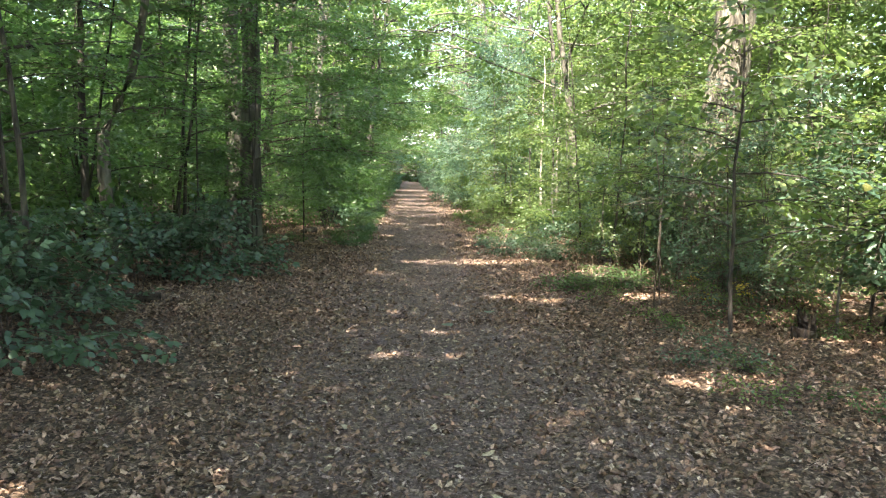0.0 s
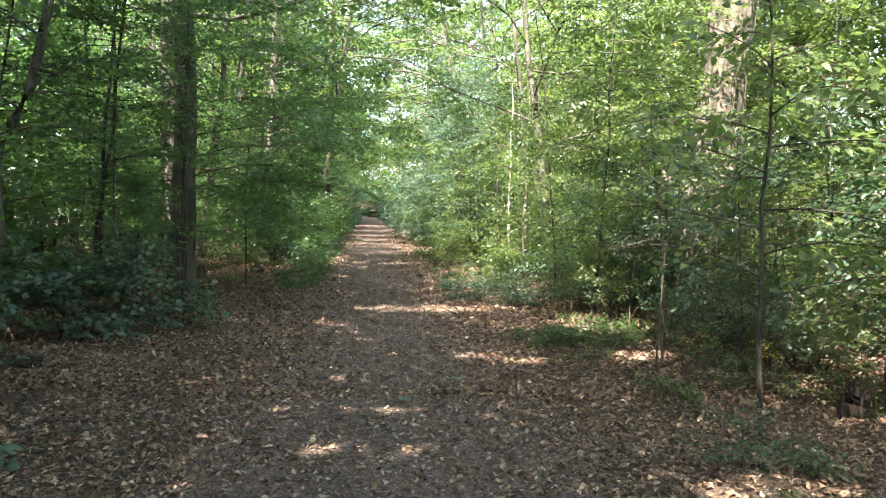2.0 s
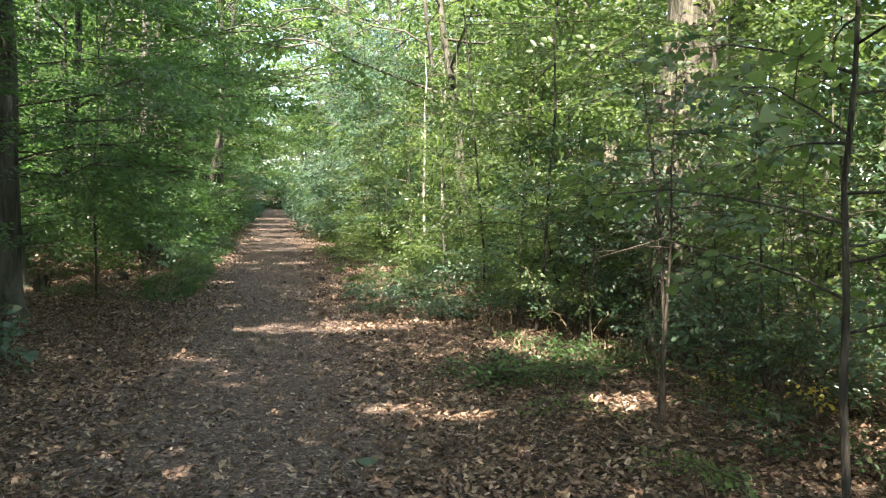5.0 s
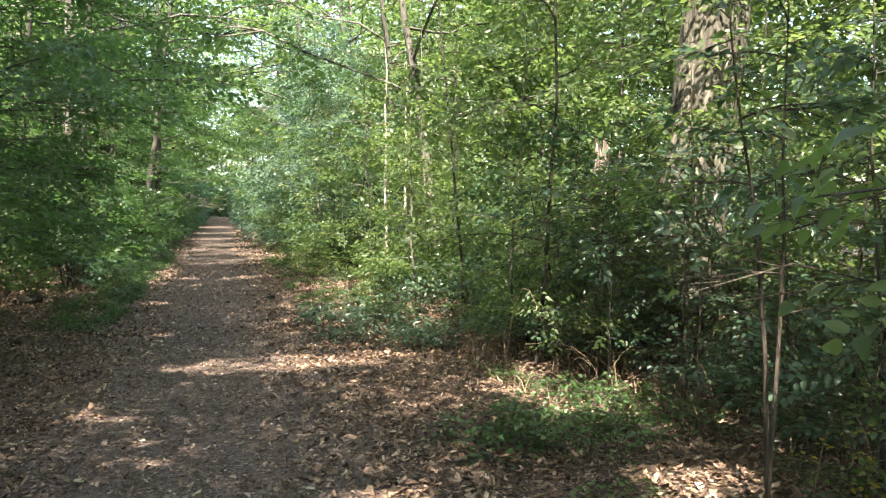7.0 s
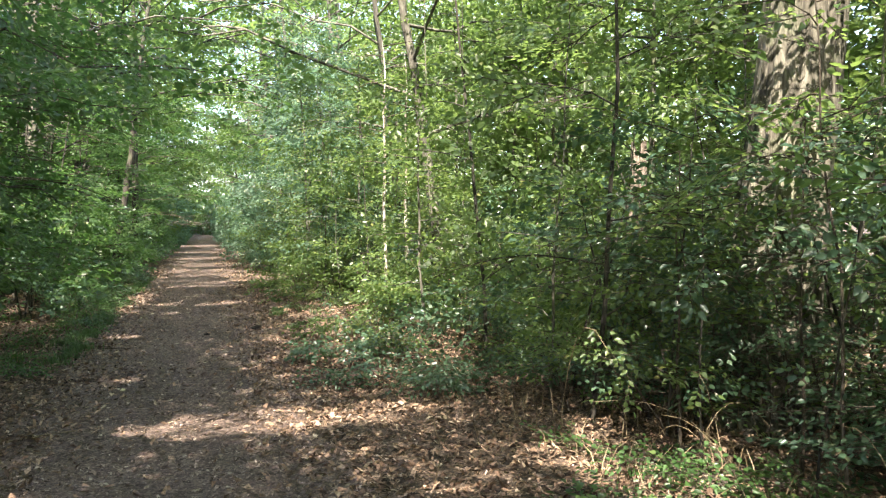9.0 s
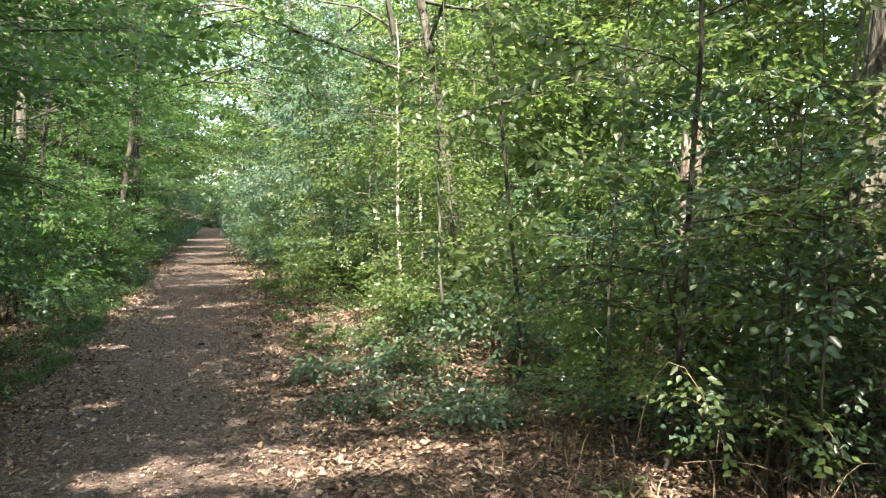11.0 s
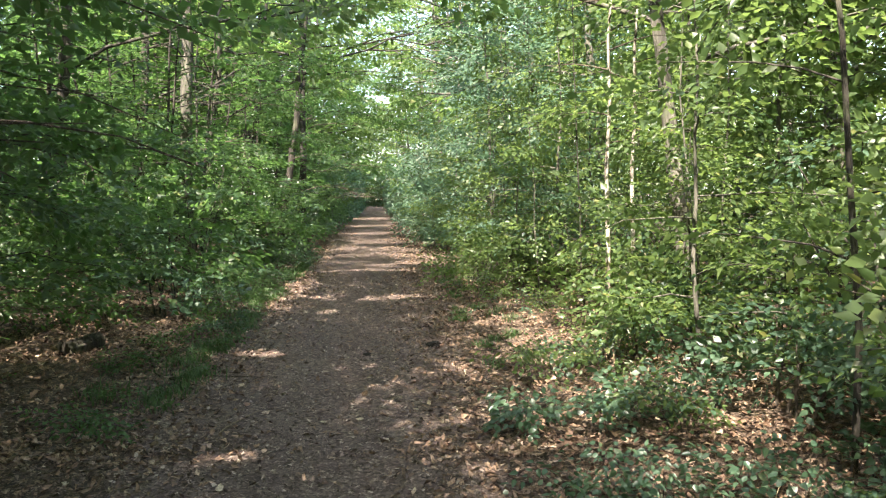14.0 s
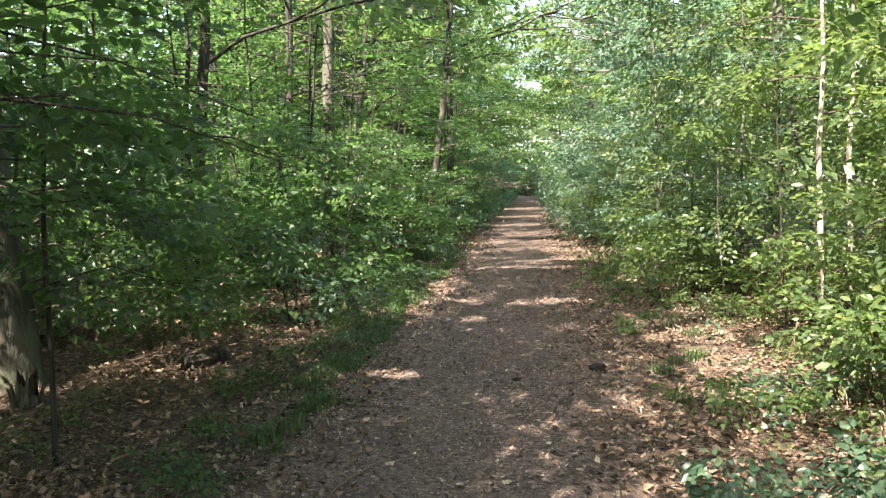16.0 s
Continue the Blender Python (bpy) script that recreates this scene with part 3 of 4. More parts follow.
# The listed oak limbs, above 6 m, are unseen, added to shade the right bank.
tall_tree(3.95, 11.7, 17, 0.36, "large oak trunk with furrowed grey-brown bark beside the path", BARK_OAK, (0.12, 0.03), [(6.2, 215, 4.6), (6.8, 236, 4.6), (7.4, 200, 5.0), (8.0, 225, 5.2), (8.6, 245, 5.0)], name="oak_tree", sides=72, lumpy=0.012, ridge=0.035, crown_low=0.36, limbs=22, reach=5.4, per=10)
tall_tree(-3.62, 14.0, 14, 0.225, "dark-barked beech with drooping leafy lower branches over litter", BARK_BEECH, (-0.04, 0.02),
          [(2.75, -26, 2.9), (2.95, -8, 2.9), (3.2, -38, 3.1), (2.6, 60, 2.4), (3.1, 25, 2.2), (3.6, -20, 3.2), (4.2, 40, 2.6), (4.8, 10, 2.8), (5.3, -60, 2.6), (2.9, -110, 2.2), (2.4, 160, 2.2), (3.3, 220, 2.6), (4.4, 130, 2.6), (5.6, 70, 3)], 0.45, 20, 4.6, 10, name="beech_tree")
tall_tree(-4.72, 17.0, 13, 0.24, "dark beech trunk with low spreading sprays beside the path", BARK_BEECH, (-0.02, 0.0),
          [(1.25, 45, 2.0), (1.45, 5, 2.1), (1.7, 25, 2.3), (1.9, 60, 2.4), (2.3, 20, 2.4), (2.7, 48, 2.5), (2.1, 5, 2.3), (2.5, -40, 2.2), (2.9, 30, 2.6), (3.4, 70, 2.6), (3.9, 0, 2.8), (4.5, 45, 3), (5.1, -20, 3), (2.2, 120, 2), (3.2, 100, 2.2)], 0.45, 20, 4.6, 10, name="beech_tree")
tall_tree(9.1, 14.3, 16, 0.26, "pale grey trunk deep among the bushes", BARK_PALE, (0.02, 0.0), crown_low=0.4)
tall_tree(-4.5, 24.6, 15, 0.14, "slim upright trunk behind bushes", BARK_GREY, (0.0, 0.02), [(2.2, -10, 2.0), (3.0, 40, 2.2), (3.7, 0, 2.4), (4.4, -30, 2.6), (5, 20, 2.6)], 0.4)
tall_tree(-3.9, 30.0, 12, 0.11, "slender leaning grey trunk over the path", BARK_DARK, (0.17, 0.0), [(2.5, 10, 2.4), (3.3, -30, 2.6), (4.2, 20, 2.8), (5, 0, 3)], 0.42)
tall_tree(-3.8, 33.5, 14, 0.13, "dark straight trunk beside the path", BARK_DARK, (0.02, 0.0), [(2.6, -10, 2.6), (3.4, 30, 2.6), (4.4, -10, 3)], 0.42)
fork = tall_tree(0.9, 63.5, 22, 0.42, "tall forked grey trunk standing above the bushes", BARK_GREY, (-0.02, 0.0), crown_low=0.55, reach=4.2, form="far")
fv, ff = tube(bend((0, 0, 9.5), 10, 6, 6, 2.2, 0.02), np.linspace(0.24, 0.08, 6), 8)
part("fork_limb", smooth(mesh_of("fork_limb", fv, ff, BARK_GREY)), fork)

# Unseen tree added to throw crown shade on the path.
for x, y in ((-6.2, 7.6),):
    tall_tree(x, y, 13, 0.14, "unseen broadleaved tree added for its wide crown's shade", BARK_DARK, (0, 0), crown_low=0.45, limbs=24, reach=6.6, per=10, sides=10)
# Those behind the start are out of view and serve as shade.
for k in range(25):
    left = k % 2 == 0
    y = -14 + k * 2.9 + rng.uniform(-1.2, 1.2)
    x = path_x(y) - rng.uniform(6.0, 10.0) - 0.5 if left else path_x(y) + rng.uniform(7.5, 12.0)
    # Bark goes by bank: the left side's shade is put into darker colour.
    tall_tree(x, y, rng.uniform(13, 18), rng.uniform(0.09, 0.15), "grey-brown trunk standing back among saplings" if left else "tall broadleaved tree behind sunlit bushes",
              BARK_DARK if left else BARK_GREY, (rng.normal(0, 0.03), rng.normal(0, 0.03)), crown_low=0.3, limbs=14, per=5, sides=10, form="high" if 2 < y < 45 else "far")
# Unseen trees behind and beside the start, added only for their shade.
for x, y in ((-2.8, -3.0), (2.6, -2.5), (-3.2, 2.0), (-1.5, -8.0), (3.4, -7.5), (-3.6, -12), (0.8, -13), (-7.6, 4.6), (6.0, 2.6), (-8.2, 9.4), (-2.6, -6), (3.0, -11), (-3.5, 0.0), (-6.0, 1.5), (-0.6, -3.6), (-4.8, 3.6), (-5.4, 6.0), (-4.3, -1.6)):
    tall_tree(x, y, rng.uniform(12, 15), 0.2, "unseen broadleaved tree added to shade the start of the path", BARK_DARK, (0, 0.02), crown_low=0.4, limbs=16, reach=4.4, per=5, sides=8, form="far")
for k in range(7):
    y = 48 + k * 8
    for s in (-1, 1):
        tall_tree(path_x(y) + s * rng.uniform(3.2, 5.0), y + rng.uniform(-2, 2), rng.uniform(9, 13), 0.16, "leafy tree leaning over the distant path", BARK_GREY, (-s * 0.06, 0), crown_low=0.12, limbs=14, reach=3.0, per=4, sides=8, form="far")

for k in range(10):
    y = 19 + k * 2.4
    s = (-1) ** k
    # Darker bark on the left again, with the bank's shade in its colour.
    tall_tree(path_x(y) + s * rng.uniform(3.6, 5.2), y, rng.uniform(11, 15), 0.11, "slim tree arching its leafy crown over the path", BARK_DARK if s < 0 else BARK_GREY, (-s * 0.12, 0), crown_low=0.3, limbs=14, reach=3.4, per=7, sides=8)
for k in range(10):
    y = 38 + k * 6
    tall_tree(path_x(y) + (-1) ** k * rng.uniform(4.5, 7), y, rng.uniform(16, 21), 0.2, "tall tree whose crown closes over the distant path", BARK_GREY, (-0.05 * (-1) ** k, 0), crown_low=0.35, limbs=13, reach=4.6, per=4, sides=8, form="far")

# ---- saplings on the shaded bank ----
rng = np.random.default_rng(21)
woody("sapling", -4.56, 10.5, 6.5, 0.105, "bent grey-green sapling trunk with an elbow, over litter", "sapling", BARK_GREY, LEAF_LEFT, "fine", 16, 0.45, 1.5, 8, group="shaded saplings", sides=10,
      line=[(0, 0, -0.08), (-0.07, 0, 0.7), (-0.13, 0, 1.4), (-0.12, 0, 1.95), (0.1, 0, 2.4), (0.3, 0, 2.8), (0.45, 0, 3.4), (0.58, 0, 4.1), (0.66, 0.1, 5.2), (0.7, 0.1, 6.5)])
for x, y, h, r, lx in ((-5.05, 10.7, 6, 0.07, 0.0), (-3.62, 6.9, 5.5, 0.035, -0.06), (-4.55, 8.2, 5, 0.03, -0.05), (-5.6, 9.6, 5.5, 0.04, 0.02), (-4.3, 12.2, 5.5, 0.035, 0.12), (-4.7, 13.2, 6, 0.04, 0.1), (-4.0, 14.3, 6, 0.03, 0.08),
                       (-5.4, 21.0, 6, 0.05, 0.02), (-5.0, 22.2, 5.5, 0.03, 0.05)):
    woody("sapling", x, y, h, r, "slim dark leaning sapling in the shaded wood", "sapling", BARK_DARK, LEAF_LEFT, "plain", 14, 0.32, 1.3, 5, lean=(lx, 0.01), group="shaded saplings")
for k in range(46):
    y = 3.5 + k * 0.82 + rng.uniform(-0.5, 0.5)
    d = rng.uniform(4.4, 8.5) if y < 20 else rng.uniform(3.4, 7.5)
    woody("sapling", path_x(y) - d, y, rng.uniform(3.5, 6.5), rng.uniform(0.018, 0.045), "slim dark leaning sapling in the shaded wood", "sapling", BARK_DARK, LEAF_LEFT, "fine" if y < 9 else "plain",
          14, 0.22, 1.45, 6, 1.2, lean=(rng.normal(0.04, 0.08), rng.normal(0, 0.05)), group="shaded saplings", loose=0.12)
for k in range(22):
    y = 19.5 + k * 1.5 + rng.uniform(-0.4, 0.4)
    woody("shrub", path_x(y) - rng.uniform(1.9, 2.7), y, rng.uniform(1.0, 2.4), 0.014, "leafy green shrub crowding the path edge", "shrub", BARK_DARK, LEAF_LEFT if k % 3 else LEAF_BLUE, "bold" if y < 26 else "mid",
          12, 0.22, 0.75, 4, stems=4, group="path-side shrubs")
for k in range(18):
    y = 24 + k * 1.7
    woody("sapling", path_x(y) - rng.uniform(2.6, 3.6), y, rng.uniform(4, 6.5), 0.04, "leafy sapling arching towards the path", "sapling", BARK_DARK, LEAF_LEFT, "mid", 18, 0.15, 1.7, 7, lean=(0.08, 0), group="arching saplings", loose=0.12)
for k in range(26):
    y = 4 + k * 1.5 + rng.uniform(-0.6, 0.6)
    woody("shrub", path_x(y) - rng.uniform(5.5, 11), y, rng.uniform(1.0, 2.6), 0.02, "dim understorey shrub deep in the shaded wood", "shrub", BARK_DARK, LEAF_LEFT, "mid", 12, 0.15, 1.2, 5, 1.2, stems=4, group="understorey shrubs")
for k in range(16):
    y = 6 + k * 2.2 + rng.uniform(-0.8, 0.8)
    woody("sapling", path_x(y) - rng.uniform(7, 11), y, rng.uniform(6, 9), 0.05, "tall sapling deep in the shaded wood", "sapling", BARK_DARK, LEAF_LEFT, "mid", 20, 0.25, 1.9, 6, 1.3, group="deep saplings", loose=0.15)
for x, y in ((-3.05, 12.2), (-3.75, 11.6), (-3.35, 13.1), (-2.9, 15.2)):
    woody("sapling", x, y, 4.6, 0.018, "thin leafy sapling before a dark beech trunk", "sapling", BARK_DARK, LEAF_LEFT, "plain", 18, 0.2, 1.0, 5, 1.1, group="shaded saplings", loose=0.12)
for x, y in ((-3.4, 9.6), (-3.0, 10.4), (-3.9, 9.3), (-3.3, 11.0), (-3.75, 7.2), (-3.3, 6.3), (-4.4, 7.8), (-3.1, 5.4)):
    woody("bramble", x, y, 1.05, 0.009, "low blue-green bramble on dead leaves", "bramble", TWIG, LEAF_BLUE, "broad", 15, 0.15, 0.7, 3, 0.85, stems=5, group="brambles", loose=0.15)

# ---- bushes on the sunny bank ----
rng = np.random.default_rng(22)
woody("sapling", 2.88, 7.14, 3.6, 0.022, "thin upright hazel sapling with broad leaves", "sapling", BARK_DARK, LEAF_RIGHT, "broad", 20, 0.22, 1.3, 4, 0.85, lean=(0.0, 0.02), group="sunlit saplings")
woody("sapling", 3.98, 7.35, 2.0, 0.016, "thin straight sapling beside a rotten stump", "sapling", BARK_GREY, LEAF_BLUE, "broad", 12, 0.2, 0.7, 4, 0.75, group="sunlit saplings")
for x, y, lx in ((2.256, 18.725, 0.0), (2.737, 19.45, 0.01)):
    woody("sapling", x, y, 4.3, 0.032, "slender pale-barked sapling stem lit by sun", "sapling", BARK_PALE, LEAF_RIGHT, "fine", 14, 0.4, 1.0, 5, group="pale saplings",
          line=[(0, 0, -0.06), (0.01, 0, 0.8), (-0.01, 0.02, 1.7), (0.02, 0, 2.5), (lx, 0, 3.2), (lx + 0.04, 0, 3.8), (lx, 0, 4.3)])
woody("shrub", 3.05, 12.7, 2.3, 0.017, "spreading shrub with dark forked stems", "shrub", BARK_DARK, LEAF_BLUE, "fine", 15, 0.35, 1.0, 4, 0.85, stems=3, group="sunlit bushes")
woody("sapling", 2.8, 17.5, 2.2, 0.016, "thin sapling with sunlit leaves", "sapling", BARK_DARK, LEAF_RIGHT, "fine", 10, 0.3, 0.7, 5, group="sunlit saplings")
woody("sapling", 2.45, 8.3, 2.3, 0.012, "thin sapling with broad hanging leaves near the path", "sapling", TWIG, LEAF_BLUE, "broad", 8, 0.4, 0.55, 3, 0.62, group="sunlit saplings")
for k in range(48):
    y = 5.0 + k * 0.78 + rng.uniform(-0.4, 0.4)
    near = 4.1 if y < 8.5 else 2.9 if y < 15 else 2.4
    d = near + rng.uniform(0, 1) ** 1.6 * 5.0
    if 1.6 < path_x(y) + d < 4.2 and 8.0 < y < 11.6:
        continue
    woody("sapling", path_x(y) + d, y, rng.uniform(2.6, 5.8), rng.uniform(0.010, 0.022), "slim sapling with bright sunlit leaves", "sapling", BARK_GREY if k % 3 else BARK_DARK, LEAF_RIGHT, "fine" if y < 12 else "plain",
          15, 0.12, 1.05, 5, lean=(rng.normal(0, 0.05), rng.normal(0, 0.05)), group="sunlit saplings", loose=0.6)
for k in range(30):
    y = 5.5 + k * 0.95 + rng.uniform(-0.3, 0.3)
    near = 4.1 if y < 8.5 else 2.9 if y < 11.8 else 3.1 if y < 16 else 2.3 if y < 18 else 1.9
    x = path_x(y) + near + rng.uniform(0, 1.6)
    if x < 4.2 and 8.0 < y < 11.8:
        continue
    tall = rng.uniform(0.5, 1.0) if 14 < y < 19 else rng.uniform(0.9, 2.2)
    woody("shrub", x, y, tall, 0.012, "tangled leafy shrub at the edge of the path", "shrub", TWIG, (LEAF_RIGHT, LEAF_BLUE, LEAF_RIGHT)[k % 3], "fine" if y < 14 else "plain",
          15, 0.1, 0.7, 4, stems=5, group="sunlit bushes", loose=0.6)
for k in range(20):
    y = 8.4 + k * 0.24
    x = rng.uniform(3.3, 4.8) if y < 11.4 else rng.uniform(1.9, 4.4)
    woody("shrub", x, y, rng.uniform(0.4, 0.9) if x < 3.4 else rng.uniform(0.6, 1.3), 0.007, "low wiry shrub with small blue-green leaves over litter", "shrub", TWIG, (LEAF_BLUE, LEAF_RIGHT, LEAF_BLUE)[k % 3], "fine" if y < 11.5 else "plain",
          10, 0.12, 0.6, 3, 0.68, stems=4, group="low shrubs", loose=0.4, top=2)
for k in range(9):
    y = 22.5 + k * 1.6
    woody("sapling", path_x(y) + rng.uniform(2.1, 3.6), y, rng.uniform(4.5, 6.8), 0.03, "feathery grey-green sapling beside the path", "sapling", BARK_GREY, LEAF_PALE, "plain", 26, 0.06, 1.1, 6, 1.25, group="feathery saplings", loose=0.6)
for k in range(12):
    y = 8.4 + k * 0.28
    woody("sapling", rng.uniform(2.5, 4.6), y, rng.uniform(1.3, 3.0), rng.uniform(0.007, 0.014), "thin sparse sapling growing through litter", "sapling", BARK_DARK if k % 2 else TWIG, LEAF_BLUE if k % 3 else LEAF_RIGHT, "fine",
          6, 0.5, 0.7, 3, 0.8, lean=(rng.normal(0, 0.08), rng.normal(0, 0.08)), group="sparse saplings", loose=0.5)
for k in range(34):
    y = 6.0 + k * 1.35 + rng.uniform(-0.6, 0.6)
    woody("sapling", path_x(y) + rng.uniform(5.0, 9.0), y, rng.uniform(6.0, 9.5), rng.uniform(0.03, 0.06), "tall sunlit sapling behind the bushes", "sapling", BARK_GREY, LEAF_RIGHT, "plain" if y < 19 else "mid",
          24, 0.12, 1.8, 8 if y < 19 else 6, 1.35, lean=(rng.normal(0, 0.04), rng.normal(0, 0.04)), group="tall sunlit saplings", loose=0.6)
for k in range(18):
    y = 4.5 + k * 1.05 + rng.uniform(-0.4, 0.4)
    woody("shrub", path_x(y) + rng.uniform(4.4, 8.0), y, rng.uniform(1.4, 3.0), 0.02, "leafy understorey shrub behind the path-side bushes", "shrub", BARK_DARK, LEAF_RIGHT if k % 2 else LEAF_BLUE, "fine" if y < 15 else "plain", 14, 0.2, 1.1, 5, 1.1, stems=4, group="understorey bushes", loose=0.6)
# Distant bushes get the pale leaves, haze painted into their colour.
for k in range(18):
    y = 33 + k * 1.9
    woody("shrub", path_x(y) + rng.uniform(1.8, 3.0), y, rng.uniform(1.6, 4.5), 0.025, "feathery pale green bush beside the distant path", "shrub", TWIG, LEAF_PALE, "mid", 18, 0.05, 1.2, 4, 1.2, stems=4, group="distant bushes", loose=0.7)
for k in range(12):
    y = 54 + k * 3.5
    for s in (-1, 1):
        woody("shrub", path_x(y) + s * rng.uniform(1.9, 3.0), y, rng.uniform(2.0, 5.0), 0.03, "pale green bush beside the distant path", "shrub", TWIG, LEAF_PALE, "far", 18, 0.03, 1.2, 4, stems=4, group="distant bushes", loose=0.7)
for k in range(5):
    woody("shrub", path_x(100) - 2.5 + k * 1.3, 100 + rng.uniform(-2, 2), 4.5, 0.03, "dark bush closing the end of the path", "shrub", TWIG, LEAF_LEFT, "far", 20, 0.03, 1.4, 5, stems=4, group="distant bushes", loose=0.7)

# ---- the wood behind ----
rng = np.random.default_rng(23)


def far_wood(name, boxes, count, mat, label, form="far"):
    """A deep belt of leaves that closes the view into the wood."""
    e = tagged(new(name), label, "woods", kind="stuff")
    sp = []
    for x0, x1, y0, y1, z0, z1 in boxes:
        n = count
        sp.append(np.column_stack([rng.uniform(x0, x1, n), rng.uniform(y0, y1, n), z0 + (z1 - z0) * rng.uniform(0, 1, n) ** 1.2, rng.uniform(0, 6.28, n), rng.normal(-0.1, 0.3, n), rng.normal(0, 0.4, n), rng.uniform(1.1, 2.0, n)]))
    foliage(np.zeros(3), np.concatenate(sp), form, mat, e, "leaves", dense=True)
    return e


# Belts differ in leaf brightness: left shade and right sun put into colour.
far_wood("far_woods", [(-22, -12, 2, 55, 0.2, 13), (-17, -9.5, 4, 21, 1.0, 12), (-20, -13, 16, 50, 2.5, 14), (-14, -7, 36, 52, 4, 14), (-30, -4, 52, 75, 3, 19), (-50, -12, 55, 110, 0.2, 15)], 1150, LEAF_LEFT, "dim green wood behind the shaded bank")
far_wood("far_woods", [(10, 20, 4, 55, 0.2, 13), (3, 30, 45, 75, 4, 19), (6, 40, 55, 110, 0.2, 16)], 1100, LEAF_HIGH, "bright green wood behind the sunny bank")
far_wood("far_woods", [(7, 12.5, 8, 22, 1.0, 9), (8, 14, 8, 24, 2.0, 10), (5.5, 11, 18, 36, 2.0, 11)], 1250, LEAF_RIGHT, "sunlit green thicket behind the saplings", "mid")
# Haze is put into the leaf colour of the belts that close the view.
far_wood("far_woods", [(-16, 4, 100, 112, 0.2, 18), (-15, 4, 72, 98, 5, 24), (-25, 25, -30, -14, 0.2, 14)], 900, LEAF_PALE, "green wood closing the path, paled for haze")

# ---- plants and litter on the ground ----
rng = np.random.default_rng(24)


def put(name, me, x, y, label, category, group, size=1.0, lift=0.0):
    ob = new(name, me)
    ob.matrix_world = pose(x, y, float(ground_z(x, y)) + lift, 0, 0, rng.uniform(0, 360)) @ Matrix.Scale(size, 4)
    return tagged(ob, label, category, group)


def grass_strip(name, spots, label, mat=LEAF_GRASS, full=1.0):
    """Tufts of blades along the path, as one growth."""
    vs, fs, n = [], [], 0
    for k, (x, y, size, lush) in enumerate(spots):
        r = np.random.default_rng(400 + k)
        q = int((60 + 60 * lush) * full)
        a, h = r.uniform(0, 6.28, q), 0.13 * size * r.uniform(0.5, 1.2, q)
        root = np.stack([x + r.normal(0, 0.09 * size, q), y + r.normal(0, 0.11 * size, q)], 1)
        out = np.stack([np.cos(a), np.sin(a)], 1) * (h * r.uniform(0.2, 1.3, q))[:, None]
        w = np.stack([-np.sin(a), np.cos(a)], 1) * r.uniform(0.002, 0.0045, q)[:, None]
        z = ground_z(root[:, 0], root[:, 1])
        p = np.stack([np.column_stack([root - w, z - 0.02]), np.column_stack([root + w, z - 0.02]), np.column_stack([root + out * 0.4 + w, z + h * 0.6]),
                      np.column_stack([root + out * 0.4 - w, z + h * 0.6]), np.column_stack([root + out, z + h * r.uniform(0.7, 1.0, q)])], 1)
        i = n + (np.arange(q) * 5)[:, None]
        vs.append(p.reshape(-1, 3))
        fs.append(np.concatenate([i + np.array([t]) for t in ((0, 1, 2), (0, 2, 3), (3, 2, 4))]))
        n += q * 5
    tagged(new(name, mesh_of(name, np.concatenate(vs), np.concatenate(fs), mat)), label, "grass", kind="stuff")


spots = []
for k in range(64):
    y = rng.uniform(15.4, 27)
    spots.append((path_x(y) - 1.12 - abs(rng.normal(0, 0.2)), y, rng.uniform(0.5, 1.1), rng.uniform()))
grass_strip("grass", spots, "fresh green grass along the shaded path edge")
spots = []
for k in range(36):
    y = rng.uniform(16.8, 27)
    spots.append((path_x(y) + 1.35 + abs(rng.normal(0, 0.4)), y, rng.uniform(0.4, 0.8), rng.uniform()))
grass_strip("grass", spots, "fresh green grass along the sunny path edge")
spots = []
for k in range(26):
    y = rng.uniform(8.5, 19)
    spots.append((path_x(y) + rng.uniform(2.0, 3.8), y, rng.uniform(1.2, 2.2), 0.0))
grass_strip("dry_grass", spots, "thin dry straw-coloured grass among the bushes", DRY, 0.3)



def herb(x, y, height, mat, label, group, stems=4, size=0.7, name="herb", form="small", per=2):
    return woody(name, x, y, height, 0.004, label, "herb", TWIG, mat, form, 3 * stems, 0.2, height * 0.9, per, size, stems=stems, group=group, sides=4, loose=0.4, top=2)


for k in range(18):
    herb(rng.uniform(1.5, 3.1), rng.uniform(9.7, 11.4), rng.uniform(0.06, 0.2), LEAF_GRASS, "patch of fresh green herb beside the path", "fresh herbs", 2, 0.75)
for k in range(26):
    y = rng.uniform(4.8, 9.5)
    herb(rng.uniform(1.9, 4.0) + 0.1 * max(0, 7 - y), y, rng.uniform(0.08, 0.26), (LEAF_BLUE, LEAF_GRASS, LEAF_RIGHT)[k % 3], "small green seedling growing through dead leaves", "seedlings", 2, 0.6)
for k in range(26):
    y = rng.uniform(12.5, 26)
    herb(path_x(y) + rng.uniform(1.45, 2.9), y, rng.uniform(0.12, 0.4), (LEAF_BLUE, LEAF_RIGHT)[k % 2], "low leafy bramble at the path edge", "low brambles", 3, 0.8, "bramble")
for k in range(58):
    y = 14.5 + 16 * rng.uniform() ** 0.8
    herb(path_x(y) - rng.uniform(1.35, 1.8 if y < 20 else 2.4), y, rng.uniform(0.1, 0.2 if y < 19 else 0.6), (LEAF_LEFT, LEAF_BLUE, LEAF_GRASS)[k % 3], "low leafy plant at the shaded path edge", "low plants", 3, 0.7, "low_plant")
for x, y in ((2.9, 8.4), (3.35, 8.0)):
    herb(x, y, 0.35, LEAF_YELLOW, "seedling with yellowing leaves", "yellowing seedlings", 1, 0.6, "seedling", per=1)
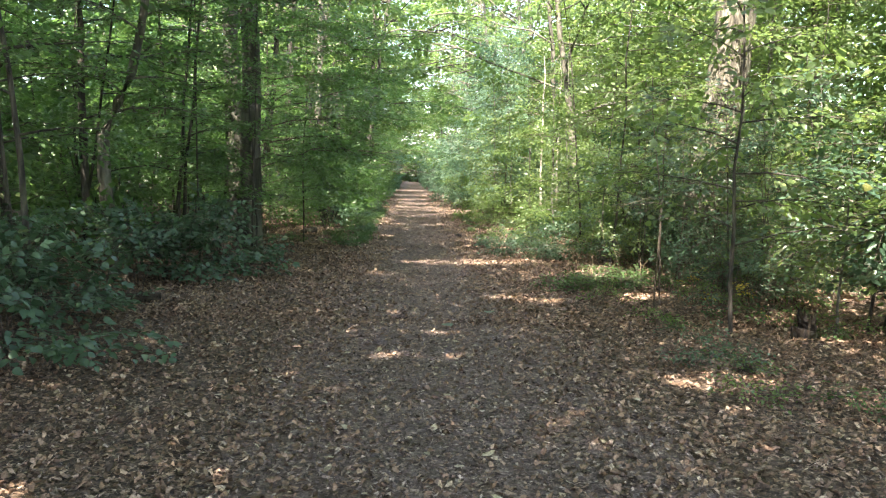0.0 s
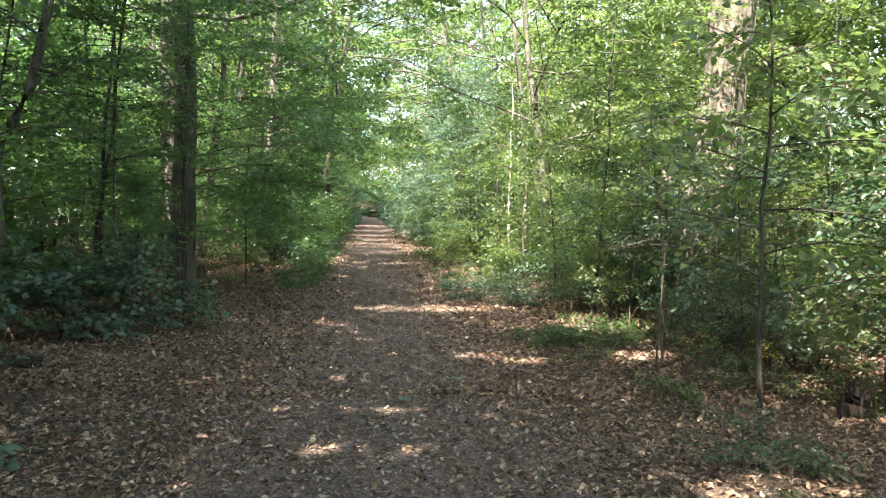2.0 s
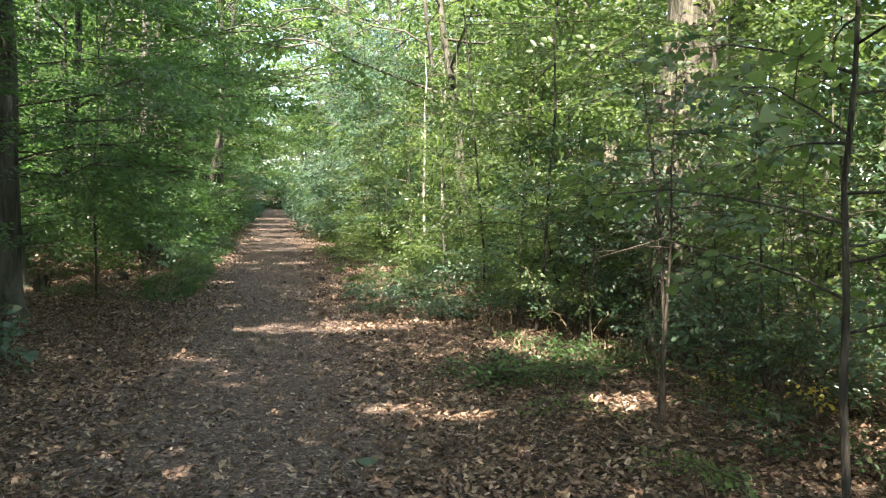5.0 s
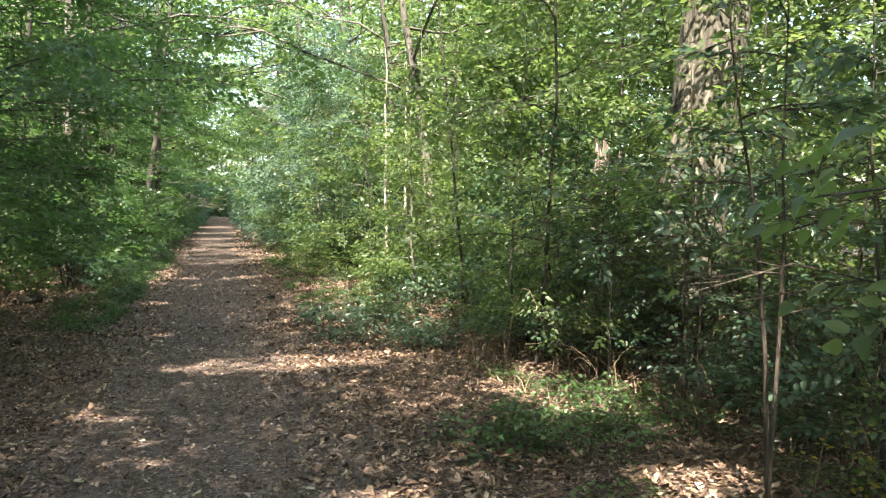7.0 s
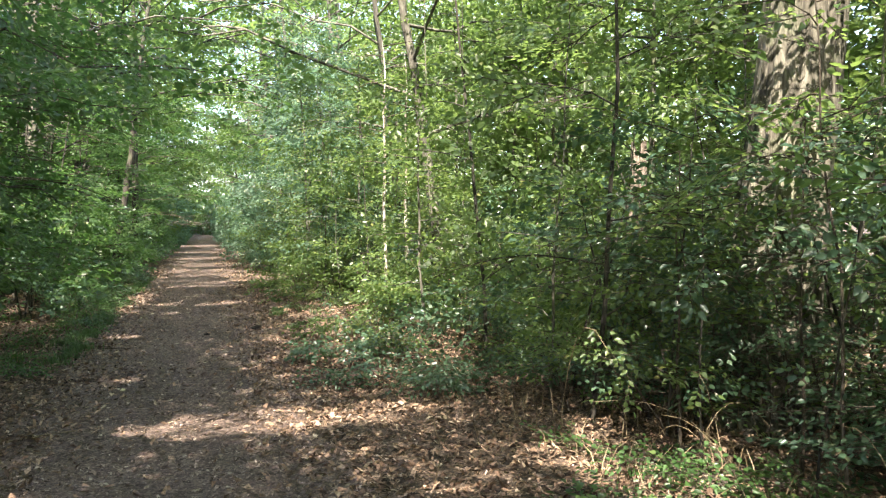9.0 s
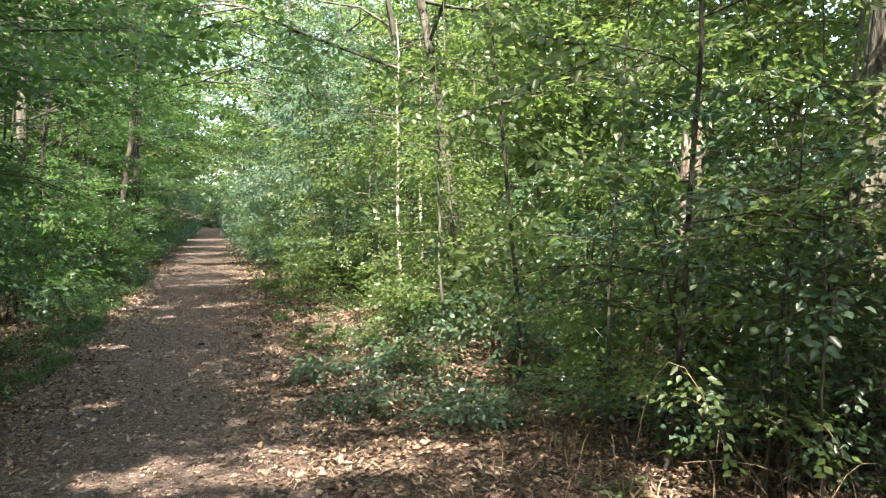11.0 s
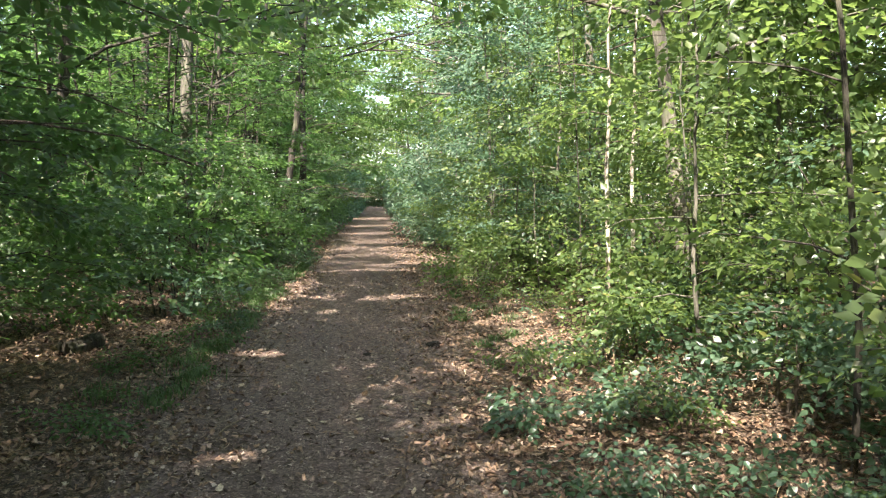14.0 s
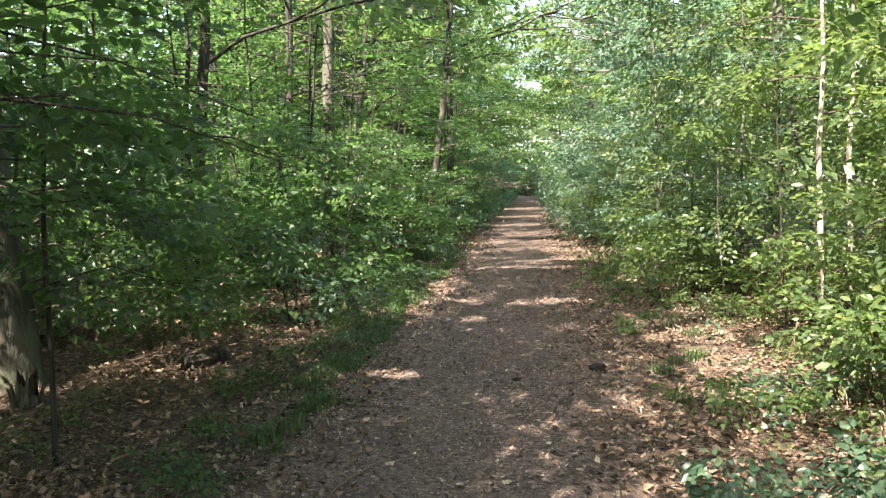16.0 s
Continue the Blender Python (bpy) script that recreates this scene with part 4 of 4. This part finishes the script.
for x, y in ((3.6, 10.7), (2.7, 13.9), (1.66, 15.2), (3.2, 14.4), (1.47, 16.7), (0.85, 15.0), (1.9, 13.2), (2.9, 12.9)):
    herb(x, y, rng.uniform(0.16, 0.28), LEAF_BLUE, "blue-green bramble sprawling over litter", "brambles", 3, 0.55, "bramble", "broad")
for x, y in ((-2.9, 15.2), (-3.3, 16.0), (-2.7, 16.9), (-3.6, 15.4)):
    herb(x, y, 0.15, LEAF_LEFT, "tiny seedling growing through dead leaves", "seedlings", 2, 0.5)


def strand(pts, r, mat, name, x, y, label, category, group):
    v, f = tube(pts, np.linspace(r, r * 0.4, len(pts)), 4)
    ob = new(name, smooth(mesh_of(name, v, f, mat)))
    ob.location = (x, y, float(ground_z(x, y)))
    return tagged(ob, label, category, group)


for k in range(28):
    near = k < 18
    x, y = (rng.uniform(2.2, 4.2), rng.uniform(8.4, 11.6)) if near else (rng.uniform(1.6, 3.2), rng.uniform(16, 20))
    a, h, d = rng.uniform(0, 6.28), rng.uniform(0.4, 0.9), rng.uniform(0.3, 0.9)
    s = np.linspace(0, 1, 8)
    arc = np.stack([math.cos(a) * d * s ** 1.4, math.sin(a) * d * s ** 1.4, h * np.sin(s * rng.uniform(1.6, 2.6)) - 0.02], 1)
    strand(arc, 0.0035, DRY, "dry_stalk", x, y, "bent straw-coloured dry stalk", "stalk", "dry stalks")
for k in range(90):
    y = rng.uniform(2.6, 21)
    x = path_x(y) + rng.choice([-1, 1]) * rng.uniform(0.5, 4.2)
    a, n = rng.uniform(0, 6.28), rng.uniform(0.15, 0.6)
    s = np.linspace(-0.5, 0.5, 6)
    w = np.cumsum(rng.normal(0, 0.015, 6))
    stick = np.stack([math.cos(a) * n * s - math.sin(a) * w, math.sin(a) * n * s + math.cos(a) * w, np.full(6, 0.018)], 1)
    strand(stick, rng.uniform(0.003, 0.008), TWIG if k % 3 else DRY, "twig", x, y, "thin dead twig lying on the leaf litter", "twig", "fallen twigs")

# Single pale leaves on the tread.
leaf_shapes = []
for k in range(5):
    ln = rng.uniform(0.06, 0.09)
    wd, fo, cu = ln * rng.uniform(0.28, 0.42), rng.uniform(0.004, 0.012), rng.uniform(0.0, 0.018)
    lv = np.array([(0, 0, 0.004), (0.2 * ln, wd * 0.8, fo), (0.5 * ln, wd, fo), (0.8 * ln, wd * 0.55, fo + cu * 0.6), (ln, 0, cu + 0.003), (0.8 * ln, -wd * 0.6, fo + cu * 0.5), (0.5 * ln, -wd, fo * 1.3), (0.2 * ln, -wd * 0.7, fo), (0.35 * ln, 0, 0.003), (0.7 * ln, 0, 0.004)])
    lf = np.array([(0, 8, 2, 1), (8, 9, 3, 2), (0, 7, 6, 8), (8, 6, 5, 9), (9, 5, 4, 3)])
    leaf_shapes.append((lv, lf))
leaf_meshes = [mesh_of("fallen_leaf", v, f, m) for v, f in leaf_shapes for m in (PALE_LEAF, LITTER)]
for x, y in ((0.456, 4.07), (-0.30, 4.45)):
    put("fallen_leaf", leaf_meshes[0], x, y, "pale yellow-green fallen leaf on the path", "leaf", "fallen leaves", 1.2, 0.012)
green_leaf = mesh_of("fallen_leaf", *leaf_shapes[1], LEAF_BLUE)
for x, y in ((0.63, 8.2), (0.23, 7.35)):
    put("fallen_leaf", green_leaf, x, y, "green leaf freshly fallen on the path", "leaf", "fallen leaves", 1.8, 0.014)
for k in range(110):
    y = 2.4 + 18 * rng.uniform() ** 1.3
    put("fallen_leaf", leaf_meshes[0 if k % 3 == 0 else k % 10], path_x(y) + rng.normal(0, 0.85), y, "single tan fallen leaf on trodden earth", "leaf", "fallen leaves", rng.uniform(0.6, 1.1), 0.012)


def lump(x, y, size, label):
    bm = bmesh.new()
    bmesh.ops.create_icosphere(bm, subdivisions=3, radius=size)
    for v in bm.verts:
        k = 1 + 0.45 * noise.noise(v.co * 1.7 / size) + 0.25 * noise.noise(v.co * 4.5 / size)
        v.co = Vector((v.co.x * k * 1.3, v.co.y * k, max(v.co.z * k * 0.7, -size * 0.35)))
    me = bpy.data.meshes.new("earth_clod")
    bm.to_mesh(me)
    bm.free()
    me.materials.append(CLOD)
    ob = new("earth_clod", smooth(me))
    ob.location = (x, y, float(ground_z(x, y)) + size * 0.3)
    return tagged(ob, label, "clod", "clods")


lump(0.255, 17.75, 0.06, "dark crumbly clod lying on the path")
lump(-0.389, 17.365, 0.032, "small dark clod on the path")


def log_piece(name, x, y, length, radius, heading, label, mat, upright=False):
    e = thing(name, x, y, label, "log" if not upright else "stump")
    n, sides = 9, 30
    if upright:
        pts = np.stack([0.02 * np.sin(np.arange(n)), np.zeros(n), np.linspace(-0.06, length, n)], 1)
        rad = radius * np.linspace(1.35, 0.9, n)
    else:
        h = math.radians(heading)
        s = np.linspace(-0.5, 0.5, n) * length
        pts = np.stack([s * math.cos(h), s * math.sin(h), np.full(n, radius * 0.8) + 0.01 * np.sin(s * 9)], 1)
        rad = radius * np.linspace(1, 0.85, n)
    v, f = tube(pts, rad, sides, 0.04, 0.14 if upright else 0.11)
    if upright:
        top = v[-sides:]
        top[:, 2] += rng.uniform(-0.16, 0.10, sides)
        c = top.mean(0) - [0, 0, 0.05]
        core_v = np.vstack([top, c[None]])
        core_f = np.array([(i, (i + 1) % sides, sides) for i in range(sides)])
        part("broken_top", mesh_of("broken_top", core_v, core_f, ROTTEN), e, "jagged rotten top")
        for k in range(7):
            a = k * 0.9 + rng.uniform(-0.2, 0.2)
            foot = np.array([math.cos(a), math.sin(a)]) * radius * rng.uniform(0.95, 1.7)
            tall = length * rng.uniform(0.2, 0.95)
            lean = foot * rng.uniform(-0.3, 0.6)
            sv, sf = tube([(*foot, -0.04), (*(foot + lean * 0.4), tall * 0.5), (*(foot + lean), tall)], [radius * rng.uniform(0.25, 0.5), radius * rng.uniform(0.15, 0.3), 0.004], 7, 0.3)
            part("splinter", mesh_of("splinter", sv, sf, mat), e, "upright splinter of dead wood")
    else:
        for ends, tag in ((v[:sides], 1), (v[-sides:], 0)):
            part("cut_end", mesh_of("cut_end", np.vstack([ends, ends.mean(0)[None]]), np.array([(i, (i + 1) % sides, sides) for i in range(sides)]), BARK_DARK), e)
    part("bark", smooth(mesh_of("bark", v, f, mat)), e)
    return e


log_piece("tree_stump", 3.45, 6.9, 0.19, 0.08, 0, "rotten dark brown jagged stump among dead leaves", ROTTEN, True)
log_piece("tree_stump", -4.05, 16.35, 0.22, 0.07, 0, "small mossy stump at the foot of a beech", BARK_GREY, True)
log_piece("log", -3.35, 8.05, 0.8, 0.075, 20, "dark rotting log under brambles", ROTTEN)
log_piece("log", -3.28, 17.67, 0.45, 0.08, 70, "short dark log lying in the litter", BARK_DARK)
log_piece("dead_trunk", 4.63, 14.9, 2.35, 0.1, 0, "broken pale dead trunk with flaking bark among bushes", BARK_FLAKY, True)
